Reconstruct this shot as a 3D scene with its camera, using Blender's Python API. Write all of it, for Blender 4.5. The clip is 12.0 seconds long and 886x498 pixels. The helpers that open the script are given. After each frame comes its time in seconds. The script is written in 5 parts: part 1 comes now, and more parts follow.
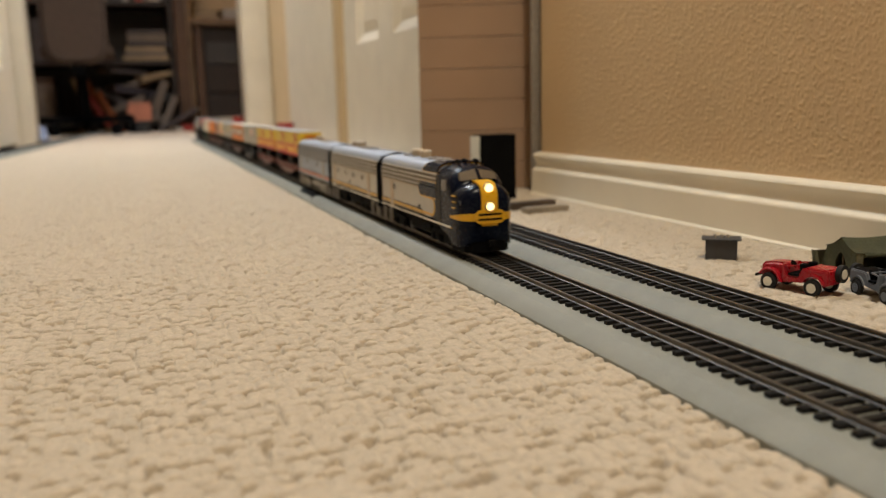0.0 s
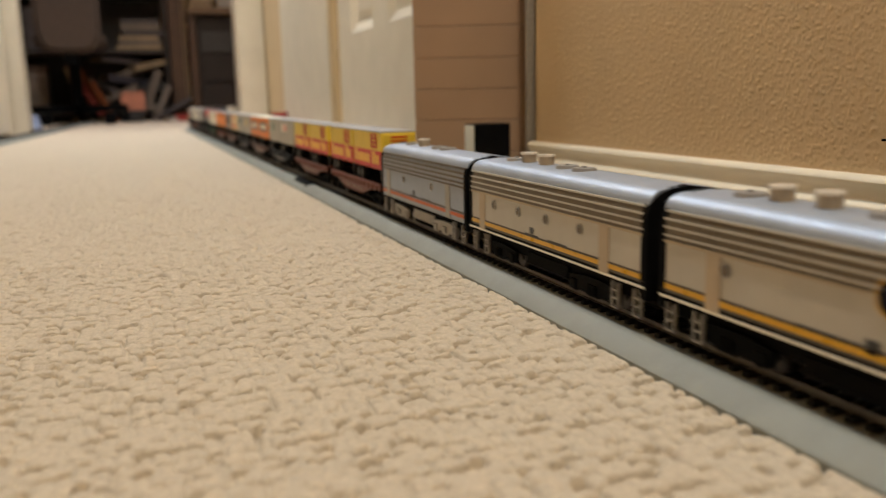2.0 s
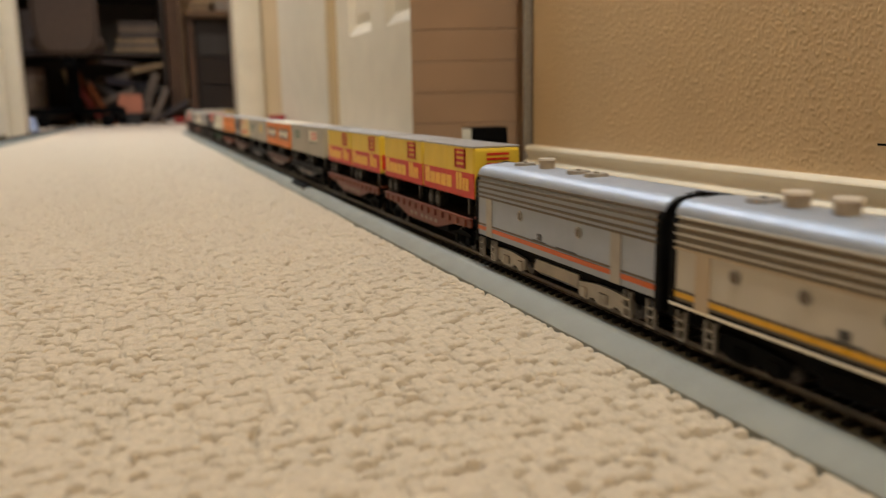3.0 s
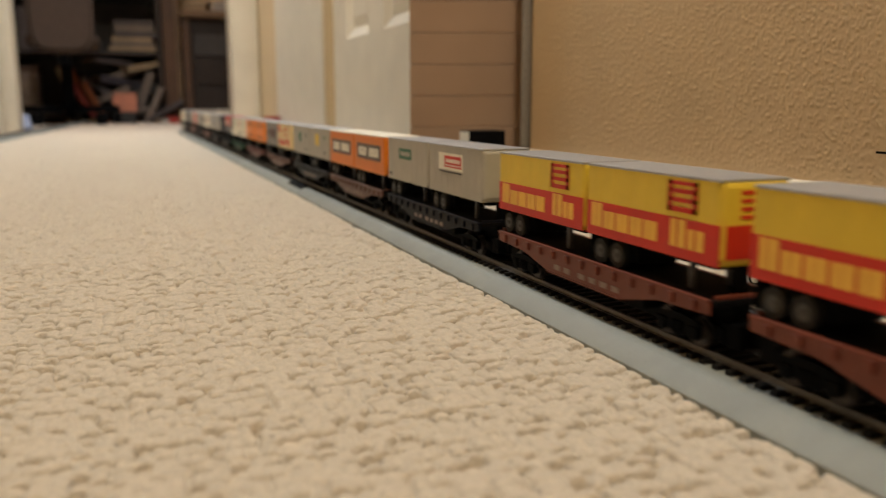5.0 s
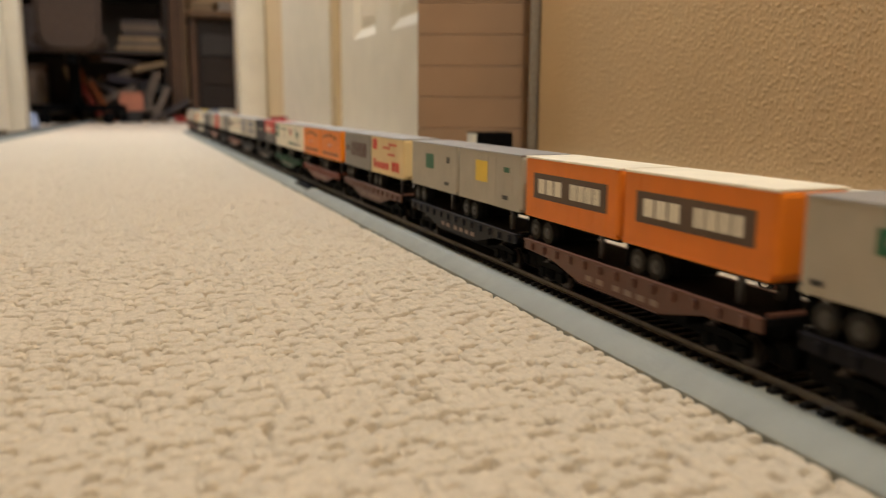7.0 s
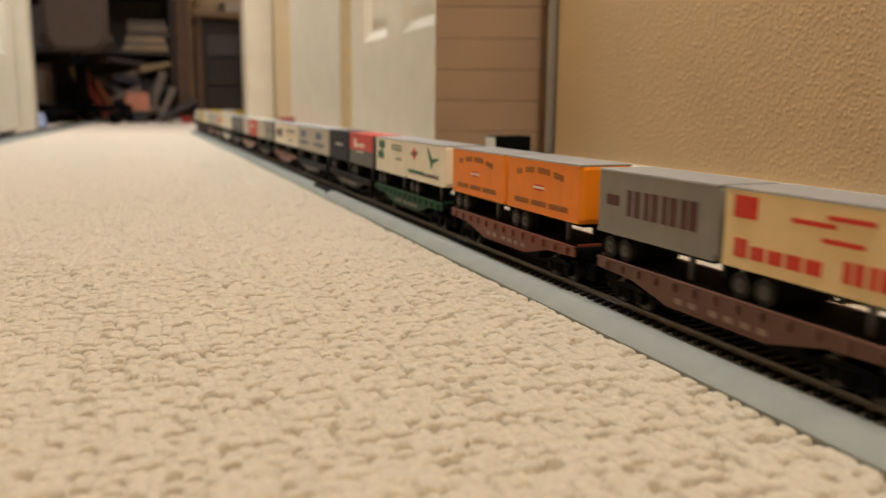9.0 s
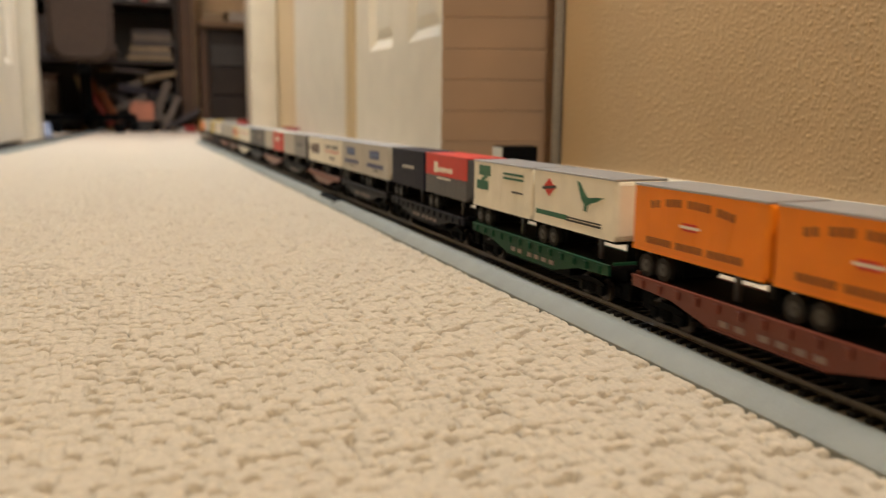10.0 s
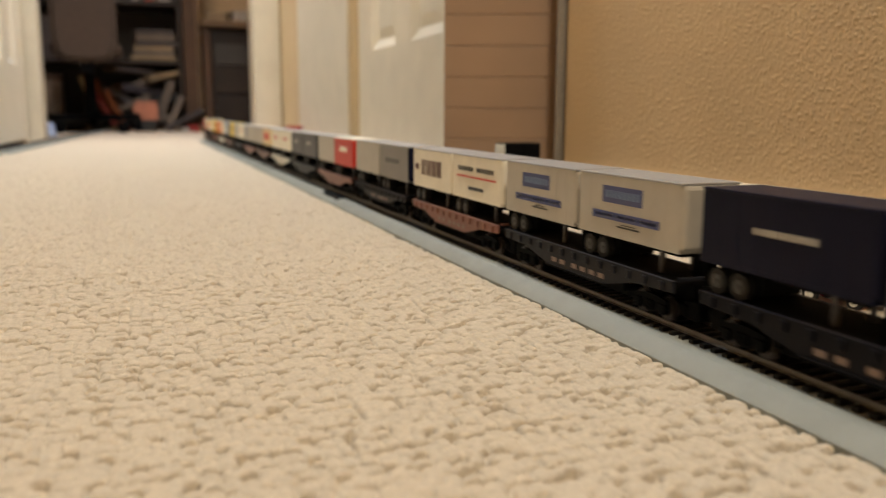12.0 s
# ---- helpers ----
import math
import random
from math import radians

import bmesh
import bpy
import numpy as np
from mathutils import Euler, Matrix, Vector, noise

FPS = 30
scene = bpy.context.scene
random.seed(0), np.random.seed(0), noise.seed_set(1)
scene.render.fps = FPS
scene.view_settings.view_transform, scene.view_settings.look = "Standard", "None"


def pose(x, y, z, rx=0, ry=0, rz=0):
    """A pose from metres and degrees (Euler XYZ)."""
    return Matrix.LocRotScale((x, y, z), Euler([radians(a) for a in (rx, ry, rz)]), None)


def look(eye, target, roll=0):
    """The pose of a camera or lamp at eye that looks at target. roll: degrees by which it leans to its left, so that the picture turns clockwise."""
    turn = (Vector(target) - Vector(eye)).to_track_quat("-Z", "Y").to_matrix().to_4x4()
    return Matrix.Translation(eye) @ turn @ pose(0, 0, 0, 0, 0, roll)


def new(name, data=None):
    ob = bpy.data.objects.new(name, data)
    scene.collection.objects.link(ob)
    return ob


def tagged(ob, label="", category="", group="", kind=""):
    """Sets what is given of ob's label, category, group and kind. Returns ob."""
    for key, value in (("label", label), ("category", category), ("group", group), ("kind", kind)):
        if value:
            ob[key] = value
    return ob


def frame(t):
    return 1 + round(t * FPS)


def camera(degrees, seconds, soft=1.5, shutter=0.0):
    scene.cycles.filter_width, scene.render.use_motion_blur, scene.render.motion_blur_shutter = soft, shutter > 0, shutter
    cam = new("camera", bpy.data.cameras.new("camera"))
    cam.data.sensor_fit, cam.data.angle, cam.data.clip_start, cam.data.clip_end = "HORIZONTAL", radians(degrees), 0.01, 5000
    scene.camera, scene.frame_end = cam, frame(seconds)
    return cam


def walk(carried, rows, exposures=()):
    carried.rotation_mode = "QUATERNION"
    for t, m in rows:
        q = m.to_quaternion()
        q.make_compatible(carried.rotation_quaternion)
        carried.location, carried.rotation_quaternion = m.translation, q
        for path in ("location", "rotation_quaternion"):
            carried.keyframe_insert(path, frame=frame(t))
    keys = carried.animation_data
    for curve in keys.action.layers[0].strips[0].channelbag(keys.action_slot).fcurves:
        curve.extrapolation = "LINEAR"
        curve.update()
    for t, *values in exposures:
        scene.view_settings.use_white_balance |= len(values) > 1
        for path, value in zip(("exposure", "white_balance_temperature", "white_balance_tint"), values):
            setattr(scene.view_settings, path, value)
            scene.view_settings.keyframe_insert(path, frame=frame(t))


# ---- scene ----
cam = camera(56.0, 12.0, soft=1.2, shutter=0.45)
cam.data.dof.use_dof = True
cam.data.dof.focus_distance = 0.40
cam.data.dof.aperture_fstop = 9.5
PATH = [
    (0, (-0.1978, 0.0425, 0.1035), (0.5692, 2.1746, -0.2921), -1.4),
    (0.5, (-0.1966, 0.0437, 0.1012), (0.5727, 2.1758, -0.2932), -1.4),
    (1, (-0.1966, 0.0437, 0.1), (0.5807, 2.1723, -0.2909), -1.2),
    (1.5, (-0.1966, 0.0437, 0.1012), (0.583, 2.17, -0.299), -1.2),
    (2, (-0.1966, 0.0437, 0.1012), (0.5819, 2.1666, -0.3185), -1.2),
    (2.5, (-0.1966, 0.0437, 0.1012), (0.5819, 2.1689, -0.3105), -1.2),
    (4.5, (-0.1989, 0.0425, 0.0989), (0.629, 2.1493, -0.307), 0.1),
    (5, (-0.2012, 0.0437, 0.0989), (0.6072, 2.1597, -0.299), 0.0),
    (5.5, (-0.2012, 0.0448, 0.0978), (0.6026, 2.162, -0.3059), 0.1),
    (6, (-0.2012, 0.0448, 0.0978), (0.6014, 2.1631, -0.3024), 0.2),
    (6.5, (-0.2012, 0.0448, 0.0978), (0.6003, 2.1631, -0.3013), 0.3),
    (7, (-0.2035, 0.0448, 0.0989), (0.5946, 2.1666, -0.2955), 0.4),
    (9, (-0.2242, 0.0437, 0.1023), (0.5716, 2.1654, -0.2909), 0.6),
    (9.5, (-0.2254, 0.0437, 0.1035), (0.5635, 2.1712, -0.2737), 0.4),
    (10, (-0.2288, 0.0448, 0.1035), (0.5612, 2.1723, -0.2656), 0.6),
    (10.5, (-0.2277, 0.0437, 0.1035), (0.5623, 2.1735, -0.2633), 0.6),
    (11, (-0.2266, 0.0448, 0.1023), (0.5554, 2.1758, -0.2702), 0.5),
    (11.5, (-0.2266, 0.0448, 0.1023), (0.5543, 2.1758, -0.2702), 0.4),
    (12, (-0.2266, 0.046, 0.1023), (0.552, 2.1781, -0.2714), 0.3),
]
EXPOSURES = [(0.0, -0.10), (2.5, -0.10), (4.5, -0.14), (5.5, -0.06), (7.0, 0.0), (9.0, 0.12), (12.0, 0.10)]
walk(cam, [(t, look(eye, to, roll)) for t, eye, to, roll in PATH], EXPOSURES)

# ---- light ----
world = bpy.data.worlds.new("world")
scene.world = world
world.use_nodes = True
world.node_tree.nodes["Background"].inputs[0].default_value = (0.9, 0.75, 0.6, 1)
world.node_tree.nodes["Background"].inputs[1].default_value = 0.02


def area_lamp(name, at, size, watts, colour):
    d = bpy.data.lights.new(name, "AREA")
    d.shape, d.size, d.energy, d.color = "DISK", size, watts, colour
    ob = new(name, d)
    ob.matrix_world = look(at, (at[0], at[1] + 0.001, 0))
    return tagged(ob, kind="structure")


area_lamp("hall_ceiling_light", (-0.28, 1.7, 2.38), 0.16, 19.0, (0.68, 0.85, 1.0))
area_lamp("near_ceiling_light", (-0.16, -0.38, 2.38), 0.18, 38.8, (1.0, 0.88, 0.69))
area_lamp("doorway_ceiling_light", (0.02, 2.95, 2.38), 0.18, 32.0, (0.84, 0.90, 1.0))
area_lamp("room_ceiling_light", (-0.15, 3.36, 2.38), 0.2, 13.0, (1.0, 0.68, 0.50))

# ---- materials ----
RAIL_TOP = 0.0115


def mat(name, colour, rough=0.6, metal=0.0, vary=0.12, scale=40.0, bump=0.0, bump_scale=300.0, coat=0.0, emit=0.0, spec=0.5):
    m = bpy.data.materials.new(name)
    m.use_nodes = True
    nt = m.node_tree
    b = nt.nodes["Principled BSDF"]
    b.inputs["Roughness"].default_value = rough
    b.inputs["Metallic"].default_value = metal
    b.inputs["Coat Weight"].default_value = coat
    b.inputs["Specular IOR Level"].default_value = spec
    tc = nt.nodes.new("ShaderNodeTexCoord")
    n = nt.nodes.new("ShaderNodeTexNoise")
    n.inputs["Scale"].default_value = scale
    n.inputs["Detail"].default_value = 6
    nt.links.new(tc.outputs["Object"], n.inputs["Vector"])
    info = nt.nodes.new("ShaderNodeObjectInfo")
    ramp = nt.nodes.new("ShaderNodeValToRGB")
    ramp.color_ramp.elements[0].position, ramp.color_ramp.elements[1].position = 0.3, 0.7
    ramp.color_ramp.elements[0].color = (*[max(0, c * (1 - vary)) for c in colour], 1)
    ramp.color_ramp.elements[1].color = (*[min(1, c * (1 + vary)) for c in colour], 1)
    nt.links.new(n.outputs["Fac"], ramp.inputs["Fac"])
    hsv = nt.nodes.new("ShaderNodeHueSaturation")
    nt.links.new(ramp.outputs["Color"], hsv.inputs["Color"])
    rng = nt.nodes.new("ShaderNodeMapRange")
    rng.inputs["To Min"].default_value, rng.inputs["To Max"].default_value = 1 - vary * 0.5, 1 + vary * 0.5
    nt.links.new(info.outputs["Random"], rng.inputs["Value"])
    nt.links.new(rng.outputs["Result"], hsv.inputs["Value"])
    nt.links.new(hsv.outputs["Color"], b.inputs["Base Color"])
    r2 = nt.nodes.new("ShaderNodeMapRange")
    r2.inputs["To Min"].default_value, r2.inputs["To Max"].default_value = max(0.02, rough - 0.12), min(1, rough + 0.12)
    n2 = nt.nodes.new("ShaderNodeTexNoise")
    n2.inputs["Scale"].default_value = bump_scale
    n2.inputs["Detail"].default_value = 4
    nt.links.new(tc.outputs["Object"], n2.inputs["Vector"])
    nt.links.new(n2.outputs["Fac"], r2.inputs["Value"])
    nt.links.new(r2.outputs["Result"], b.inputs["Roughness"])
    if bump:
        bp = nt.nodes.new("ShaderNodeBump")
        bp.inputs["Strength"].default_value = bump
        bp.inputs["Distance"].default_value = 0.002
        nt.links.new(n2.outputs["Fac"], bp.inputs["Height"])
        nt.links.new(bp.outputs["Normal"], b.inputs["Normal"])
    if emit:
        b.inputs["Emission Color"].default_value = (*colour, 1)
        b.inputs["Emission Strength"].default_value = emit
    return m


M_CARPET = mat("carpet_wool", (0.635, 0.548, 0.437), 0.95, vary=0.09, scale=420, bump=0.7, bump_scale=1500, spec=0.15)
M_WALL = mat("textured_wall_paint", (0.64, 0.468, 0.280), 0.55, vary=0.05, scale=9)
M_WALL_SMOOTH = mat("tan_wall_paint", (0.62, 0.48, 0.29), 0.7, vary=0.05, scale=9, bump=0.3, bump_scale=160)
M_WHITE = mat("white_gloss_paint", (0.77, 0.71, 0.605), 0.32, vary=0.05, scale=14, bump=0.05, bump_scale=200)
M_TRIM = mat("cream_gloss_paint", (0.86, 0.80, 0.68), 0.34, vary=0.04, scale=14)
M_CORNER_SHADE = mat("grey_corner_shade", (0.30, 0.27, 0.235), 0.5, vary=0.15, scale=300, bump=0.3, bump_scale=700)
M_CEIL = mat("ceiling_paint", (0.7, 0.66, 0.58), 0.9, vary=0.04, scale=6, bump=0.3)
M_ROADBED = mat("grey_roadbed_plastic", (0.245, 0.255, 0.23), 0.55, vary=0.08, scale=60, bump=0.25, bump_scale=1500)
M_TIE = mat("black_tie_plastic", (0.010, 0.009, 0.0085), 0.55, vary=0.3, scale=200, bump=0.2, bump_scale=1200, spec=0.2)
M_RAIL = mat("nickel_rail", (0.19, 0.178, 0.165), 0.5, 1.0, vary=0.12, scale=120)
M_BLACK = mat("black_plastic", (0.004, 0.004, 0.0045), 0.65, vary=0.2, scale=120, spec=0.05)
M_DARK = mat("dark_grey_plastic", (0.045, 0.045, 0.05), 0.5, vary=0.15, scale=120)
M_SILVER = mat("silver_paint", (0.36, 0.41, 0.50), 0.5, 0.5, vary=0.05, scale=60)
M_PALE = mat("pale_silver_paint", (0.50, 0.475, 0.42), 0.42, 0.2, vary=0.05, scale=60)
M_TANPANEL = mat("tan_door_paint", (0.47, 0.38, 0.27), 0.5, 0.1, vary=0.06, scale=60)
M_STEEL = mat("truck_silver", (0.38, 0.36, 0.33), 0.45, 0.6, vary=0.1, scale=120)
M_NAVY = mat("navy_gloss_paint", (0.003, 0.0055, 0.016), 0.26, vary=0.1, scale=60, spec=0.12)
M_YELLOW = mat("yellow_paint", (0.70, 0.38, 0.01), 0.3, vary=0.05, scale=60)
M_BAND = mat("tan_louvre_paint", (0.15, 0.12, 0.085), 0.5, 0.1, vary=0.06, scale=60)
M_DOOR = mat("dark_brown_door_paint", (0.016, 0.013, 0.012), 0.4, spec=0.12)
M_GLASS = mat("dark_cab_glass", (0.13, 0.105, 0.08), 0.12, vary=0.05, scale=30, spec=0.35)
M_LAMP = mat("headlight_glow", (1.0, 0.66, 0.26), 0.3, emit=3.2)
# Dark stripe paint; on the orange-striped booster it also colours in rib shade.
M_LINE = mat("dark_stripe_rib_shade_paint", (0.10, 0.075, 0.05), 0.5, vary=0.1, scale=60)
M_STRIPE_RED = mat("orange_red_stripe", (0.55, 0.10, 0.01), 0.4, vary=0.05, scale=60)
M_WHEEL = mat("blackened_wheel", (0.06, 0.05, 0.045), 0.4, 0.7, vary=0.2, scale=200)
M_TYRE = mat("tyre_rubber", (0.008, 0.008, 0.008), 0.8, vary=0.2, scale=200)
M_HUB = mat("grey_hub", (0.055, 0.052, 0.05), 0.5, vary=0.1, scale=200)
# Dark deck paint, with the shade under the trailers put into its colour.
M_DECK = mat("shade_dark_deck", (0.006, 0.005, 0.005), 0.85, vary=0.3, scale=90, bump=0.2, bump_scale=500, spec=0.06)
M_CAP = mat("bright_metal_cap", (0.80, 0.76, 0.70), 0.3, 0.3, vary=0.05, scale=80)
M_TIN = mat("aluminium_roof", (0.36, 0.36, 0.37), 0.4, 0.4, vary=0.06, scale=50)

PAINT = {}


def paint(key):
    table = {
        "grey": (0.40, 0.37, 0.31), "lightgrey": (0.46, 0.43, 0.375), "yellow": (0.75, 0.53, 0.045), "red": (0.57, 0.022, 0.008),
        "orange": (0.72, 0.19, 0.008), "umber": (0.28, 0.09, 0.01), "gold": (0.84, 0.23, 0.001), "white": (0.82, 0.77, 0.65), "cream": (0.74, 0.57, 0.30),
        "navy": (0.006, 0.007, 0.022), "slate": (0.07, 0.07, 0.075), "green": (0.01, 0.12, 0.06), "blue": (0.06, 0.075, 0.20),
        "brownplate": (0.09, 0.055, 0.035), "maroon": (0.07, 0.014, 0.012), "script": (0.86, 0.50, 0.07), "oxide": (0.15, 0.032, 0.016),
        "brown": (0.11, 0.045, 0.03), "rose": (0.22, 0.09, 0.065), "ink": (0.03, 0.03, 0.03), "skyblue": (0.13, 0.19, 0.33),
        "midgrey": (0.22, 0.21, 0.20), "faded": (0.24, 0.17, 0.14), "carblack": (0.007, 0.007, 0.011), "cardark": (0.020, 0.021, 0.027), "cargreen": (0.010, 0.055, 0.026), "carwhite": (0.6, 0.57, 0.5),
    }
    if key not in PAINT:
        PAINT[key] = mat(key + "_model_paint", table[key], 0.45, vary=0.06, scale=70, bump=0.04, bump_scale=700, spec=0.1 if key.startswith("car") or key == "navy" else 0.4)
    return PAINT[key]


# ---- mesh helpers ----
def cuboid(bm, x0, x1, y0, y1, z0, z1, bevel=0.0):
    r = bmesh.ops.create_cube(bm, size=1.0, matrix=Matrix.Translation(((x0 + x1) / 2, (y0 + y1) / 2, (z0 + z1) / 2)) @ Matrix.Diagonal((x1 - x0, y1 - y0, z1 - z0, 1)))
    if bevel:
        edges = list({e for v in r["verts"] for e in v.link_edges})
        bmesh.ops.bevel(bm, geom=edges, offset=bevel, segments=2, affect="EDGES", profile=0.5)


def box(x0, x1, y0, y1, z0, z1, bevel=0.0):
    bm = bmesh.new()
    cuboid(bm, x0, x1, y0, y1, z0, z1, bevel)
    return bm


def disc(bm, m, r0, r1, depth, seg=20):
    bmesh.ops.create_cone(bm, cap_ends=True, segments=seg, radius1=r0, radius2=r1, depth=depth, matrix=m)


def prism(bm, outline, axis, a, b):
    """Extrude a flat outline [(u, v)] along an axis from a to b."""
    def at(u, v, w):
        return {"x": (w, u, v), "y": (u, w, v), "z": (u, v, w)}[axis]
    lo = [bm.verts.new(at(u, v, a)) for u, v in outline]
    hi = [bm.verts.new(at(u, v, b)) for u, v in outline]
    n = len(outline)
    for i in range(n):
        bm.faces.new((lo[i], lo[(i + 1) % n], hi[(i + 1) % n], hi[i]))
    bm.faces.new(lo)
    bm.faces.new(hi)
    bmesh.ops.recalc_face_normals(bm, faces=bm.faces)


def part(name, bm, material, parent=None, label="", smooth=0.0):
    if isinstance(bm, bmesh.types.BMesh):
        me = bpy.data.meshes.new(name)
        bm.to_mesh(me)
        bm.free()
        me.materials.append(material)
        if smooth:
            for p in me.polygons:
                p.use_smooth = True
            me.set_sharp_from_angle(angle=radians(smooth))
    else:
        me = bm
    ob = new(name, me)
    if parent:
        ob.parent = parent
    if label:
        tagged(ob, label)
    return ob


def thing(name, label, category, group="", at=(0, 0, 0), kind=""):
    ob = new(name)
    ob.location = at
    return tagged(ob, label, category, group, kind)


def structure(name, bm, material, label="", smooth=0.0):
    return tagged(part(name, bm, material, None, "", smooth), label, kind="structure")


# ---- carpet ----
def tuft_height(x, y, pitch_x=0.0050, pitch_y=0.0080):
    """Looped pile: arched loops lying along y, side by side in loose rows along x, some pulled short."""
    rng = np.random.RandomState(5)
    n = 512
    jx, jy = rng.uniform(-0.22, 0.22, (n, n)), rng.uniform(-0.27, 0.27, (n, n))
    hh = rng.uniform(0.86, 1.0, (n, n))
    wide = rng.uniform(0.62, 0.76, (n, n))
    long = rng.uniform(0.53, 0.64, (n, n))
    short = rng.rand(n, n) < 0.16
    long[short] = rng.uniform(0.29, 0.41, short.sum())
    hh[rng.rand(n, n) < 0.05] *= 0.7
    lean = 0.0022 * np.sin(x * 27 + 0.8) + 0.0015 * np.sin(x * 61 + y * 19)
    wave = 0.0012 * np.sin(y * 31 + 1.3) + 0.0008 * np.sin(y * 77 + x * 23)
    u, v = (x + wave) / pitch_x, (y + lean) / pitch_y
    iu, iv = np.floor(u).astype(int), np.floor(v).astype(int)
    best = np.zeros_like(x)
    for du in (-1, 0, 1):
        for dv in (-1, 0, 1):
            a, b = (iu + du) % n, (iv + dv) % n
            cx, cy = iu + du + 0.5 + jx[a, b], iv + dv + 0.5 + jy[a, b] + 0.16 * ((iu + du) % 2)
            across = np.clip(1 - (np.abs(u - cx) / wide[a, b]) ** 2.2, 0, 1)
            length = np.clip(1 - (np.abs(v - cy) / long[a, b]) ** 3.2, 0, 1)
            best = np.maximum(best, np.sqrt(across * length) * hh[a, b])
    slow = 0.0005 * np.sin(x * 41 + 2 * np.sin(y * 23)) * np.sin(y * 37 + 1.7)
    return (1 - (1 - np.clip(best, 0, 1)) ** 2.0) * 0.0062 - 0.0054 + slow


def patch(x0, x1, y0, y1, step, height, base):
    nx, ny = max(2, int((x1 - x0) / step) + 1), max(2, int((y1 - y0) / step) + 1)
    gx, gy = np.meshgrid(np.linspace(x0, x1, nx), np.linspace(y0, y1, ny))
    gz = tuft_height(gx, gy) if height else np.full_like(gx, -0.0012)
    vs = np.stack([gx.ravel(), gy.ravel(), gz.ravel()], 1)
    i = np.arange(nx * ny).reshape(ny, nx)
    fs = np.stack([i[:-1, :-1].ravel(), i[:-1, 1:].ravel(), i[1:, 1:].ravel(), i[1:, :-1].ravel()], 1)
    return vs, fs + base


def carpet():
    vs, fs, n = [], [], 0
    for a in ((-0.36, -0.02, 0.14, 0.60, 0.00078, True), (-0.02, 0.24, 0.14, 0.60, 0.0012, True), (-0.50, 0.24, 0.60, 1.0, 0.0013, True), (-0.50, -0.36, 0.14, 0.60, 0.0013, True),
              (-0.56, 0.40, 1.0, 1.6, 0.0020, True), (-0.56, 0.40, 1.6, 2.2, 0.0032, True), (-0.56, -0.50, 0.14, 1.0, 0.5, False),
              (-0.56, 0.50, 2.2, 3.0, 0.4, False), (-3.0, 3.0, 3.0, 6.2, 0.5, False), (-3.0, 0.24, -3.0, 0.14, 0.5, False), (-3.0, -0.56, 0.14, 0.95, 0.5, False)):
        v, f = patch(*a, n)
        vs.append(v)
        fs.append(f)
        n += len(v)
    vs, fs = np.concatenate(vs), np.concatenate(fs)
    me = bpy.data.meshes.new("carpet")
    me.vertices.add(len(vs))
    me.vertices.foreach_set("co", vs.ravel())
    me.loops.add(fs.size)
    me.loops.foreach_set("vertex_index", fs.ravel())
    me.polygons.add(len(fs))
    me.polygons.foreach_set("loop_start", np.arange(len(fs)) * 4)
    me.polygons.foreach_set("use_smooth", np.ones(len(fs), bool))
    me.update(calc_edges=True)
    me.materials.append(M_CARPET)
    tagged(new("floor_carpet", me), "cream looped-pile wool carpet", "carpet", kind="structure")


carpet()

# ---- walls, ceiling, doors ----
structure("ceiling", box(-3.0, 3.0, -3.0, 6.2, 2.44, 2.54), M_CEIL, "plain cream ceiling")


def near_wall():
    """Textured wall with a rounded end, as a fine relief sheet on a solid core."""
    y0, y1, z1, r = -0.2, 0.892, 0.40, 0.012
    sx = np.concatenate([np.arange(y0, 0.2, 0.006), np.arange(0.2, y1, 0.001)])
    ang = np.linspace(0, math.pi / 2, 9)[1:]
    ny, nz = len(sx) + len(ang) + 2, int(z1 / 0.001)
    bmv, bmf = [], []
    for j in range(nz):
        z = j * z1 / (nz - 1)
        row = [(0.23, y, z, -1, 0) for y in sx]
        row += [(0.23 + r - r * math.cos(a), y1 + r * math.sin(a), z, -math.cos(a), math.sin(a)) for a in ang]
        row += [(0.30, y1 + r, z, 0, 1), (0.38, y1 + r, z, 0, 1)]
        for x, y, zz, nx_, ny_ in row:
            q = Vector((y * 1.0 + x * 0.4, zz, 0.3))
            a = noise.noise(q * 250) * 0.3 + noise.noise(q * 540) * 0.7
            h = 0.00115 * max(0.0, min(0.40, a * 1.3 - 0.06)) + 0.00010 * noise.noise(q * 800)
            bmv.append((x + nx_ * h, y + ny_ * h, zz))
    for j in range(nz - 1):
        for i in range(ny - 1):
            k = j * ny + i
            bmf.append((k, k + ny, k + ny + 1, k + 1))
    me = bpy.data.meshes.new("wall_near")
    me.from_pydata(bmv, [], bmf)
    for p in me.polygons:
        p.use_smooth = True
    me.materials.append(M_WALL)
    tagged(new("wall_near", me), "tan wall with rough knock-down plaster texture", kind="structure")
    structure("wall_near_core", box(0.236, 0.38, -3.0, 0.892, 0, 2.44), M_WALL_SMOOTH, "tan wall body")


near_wall()


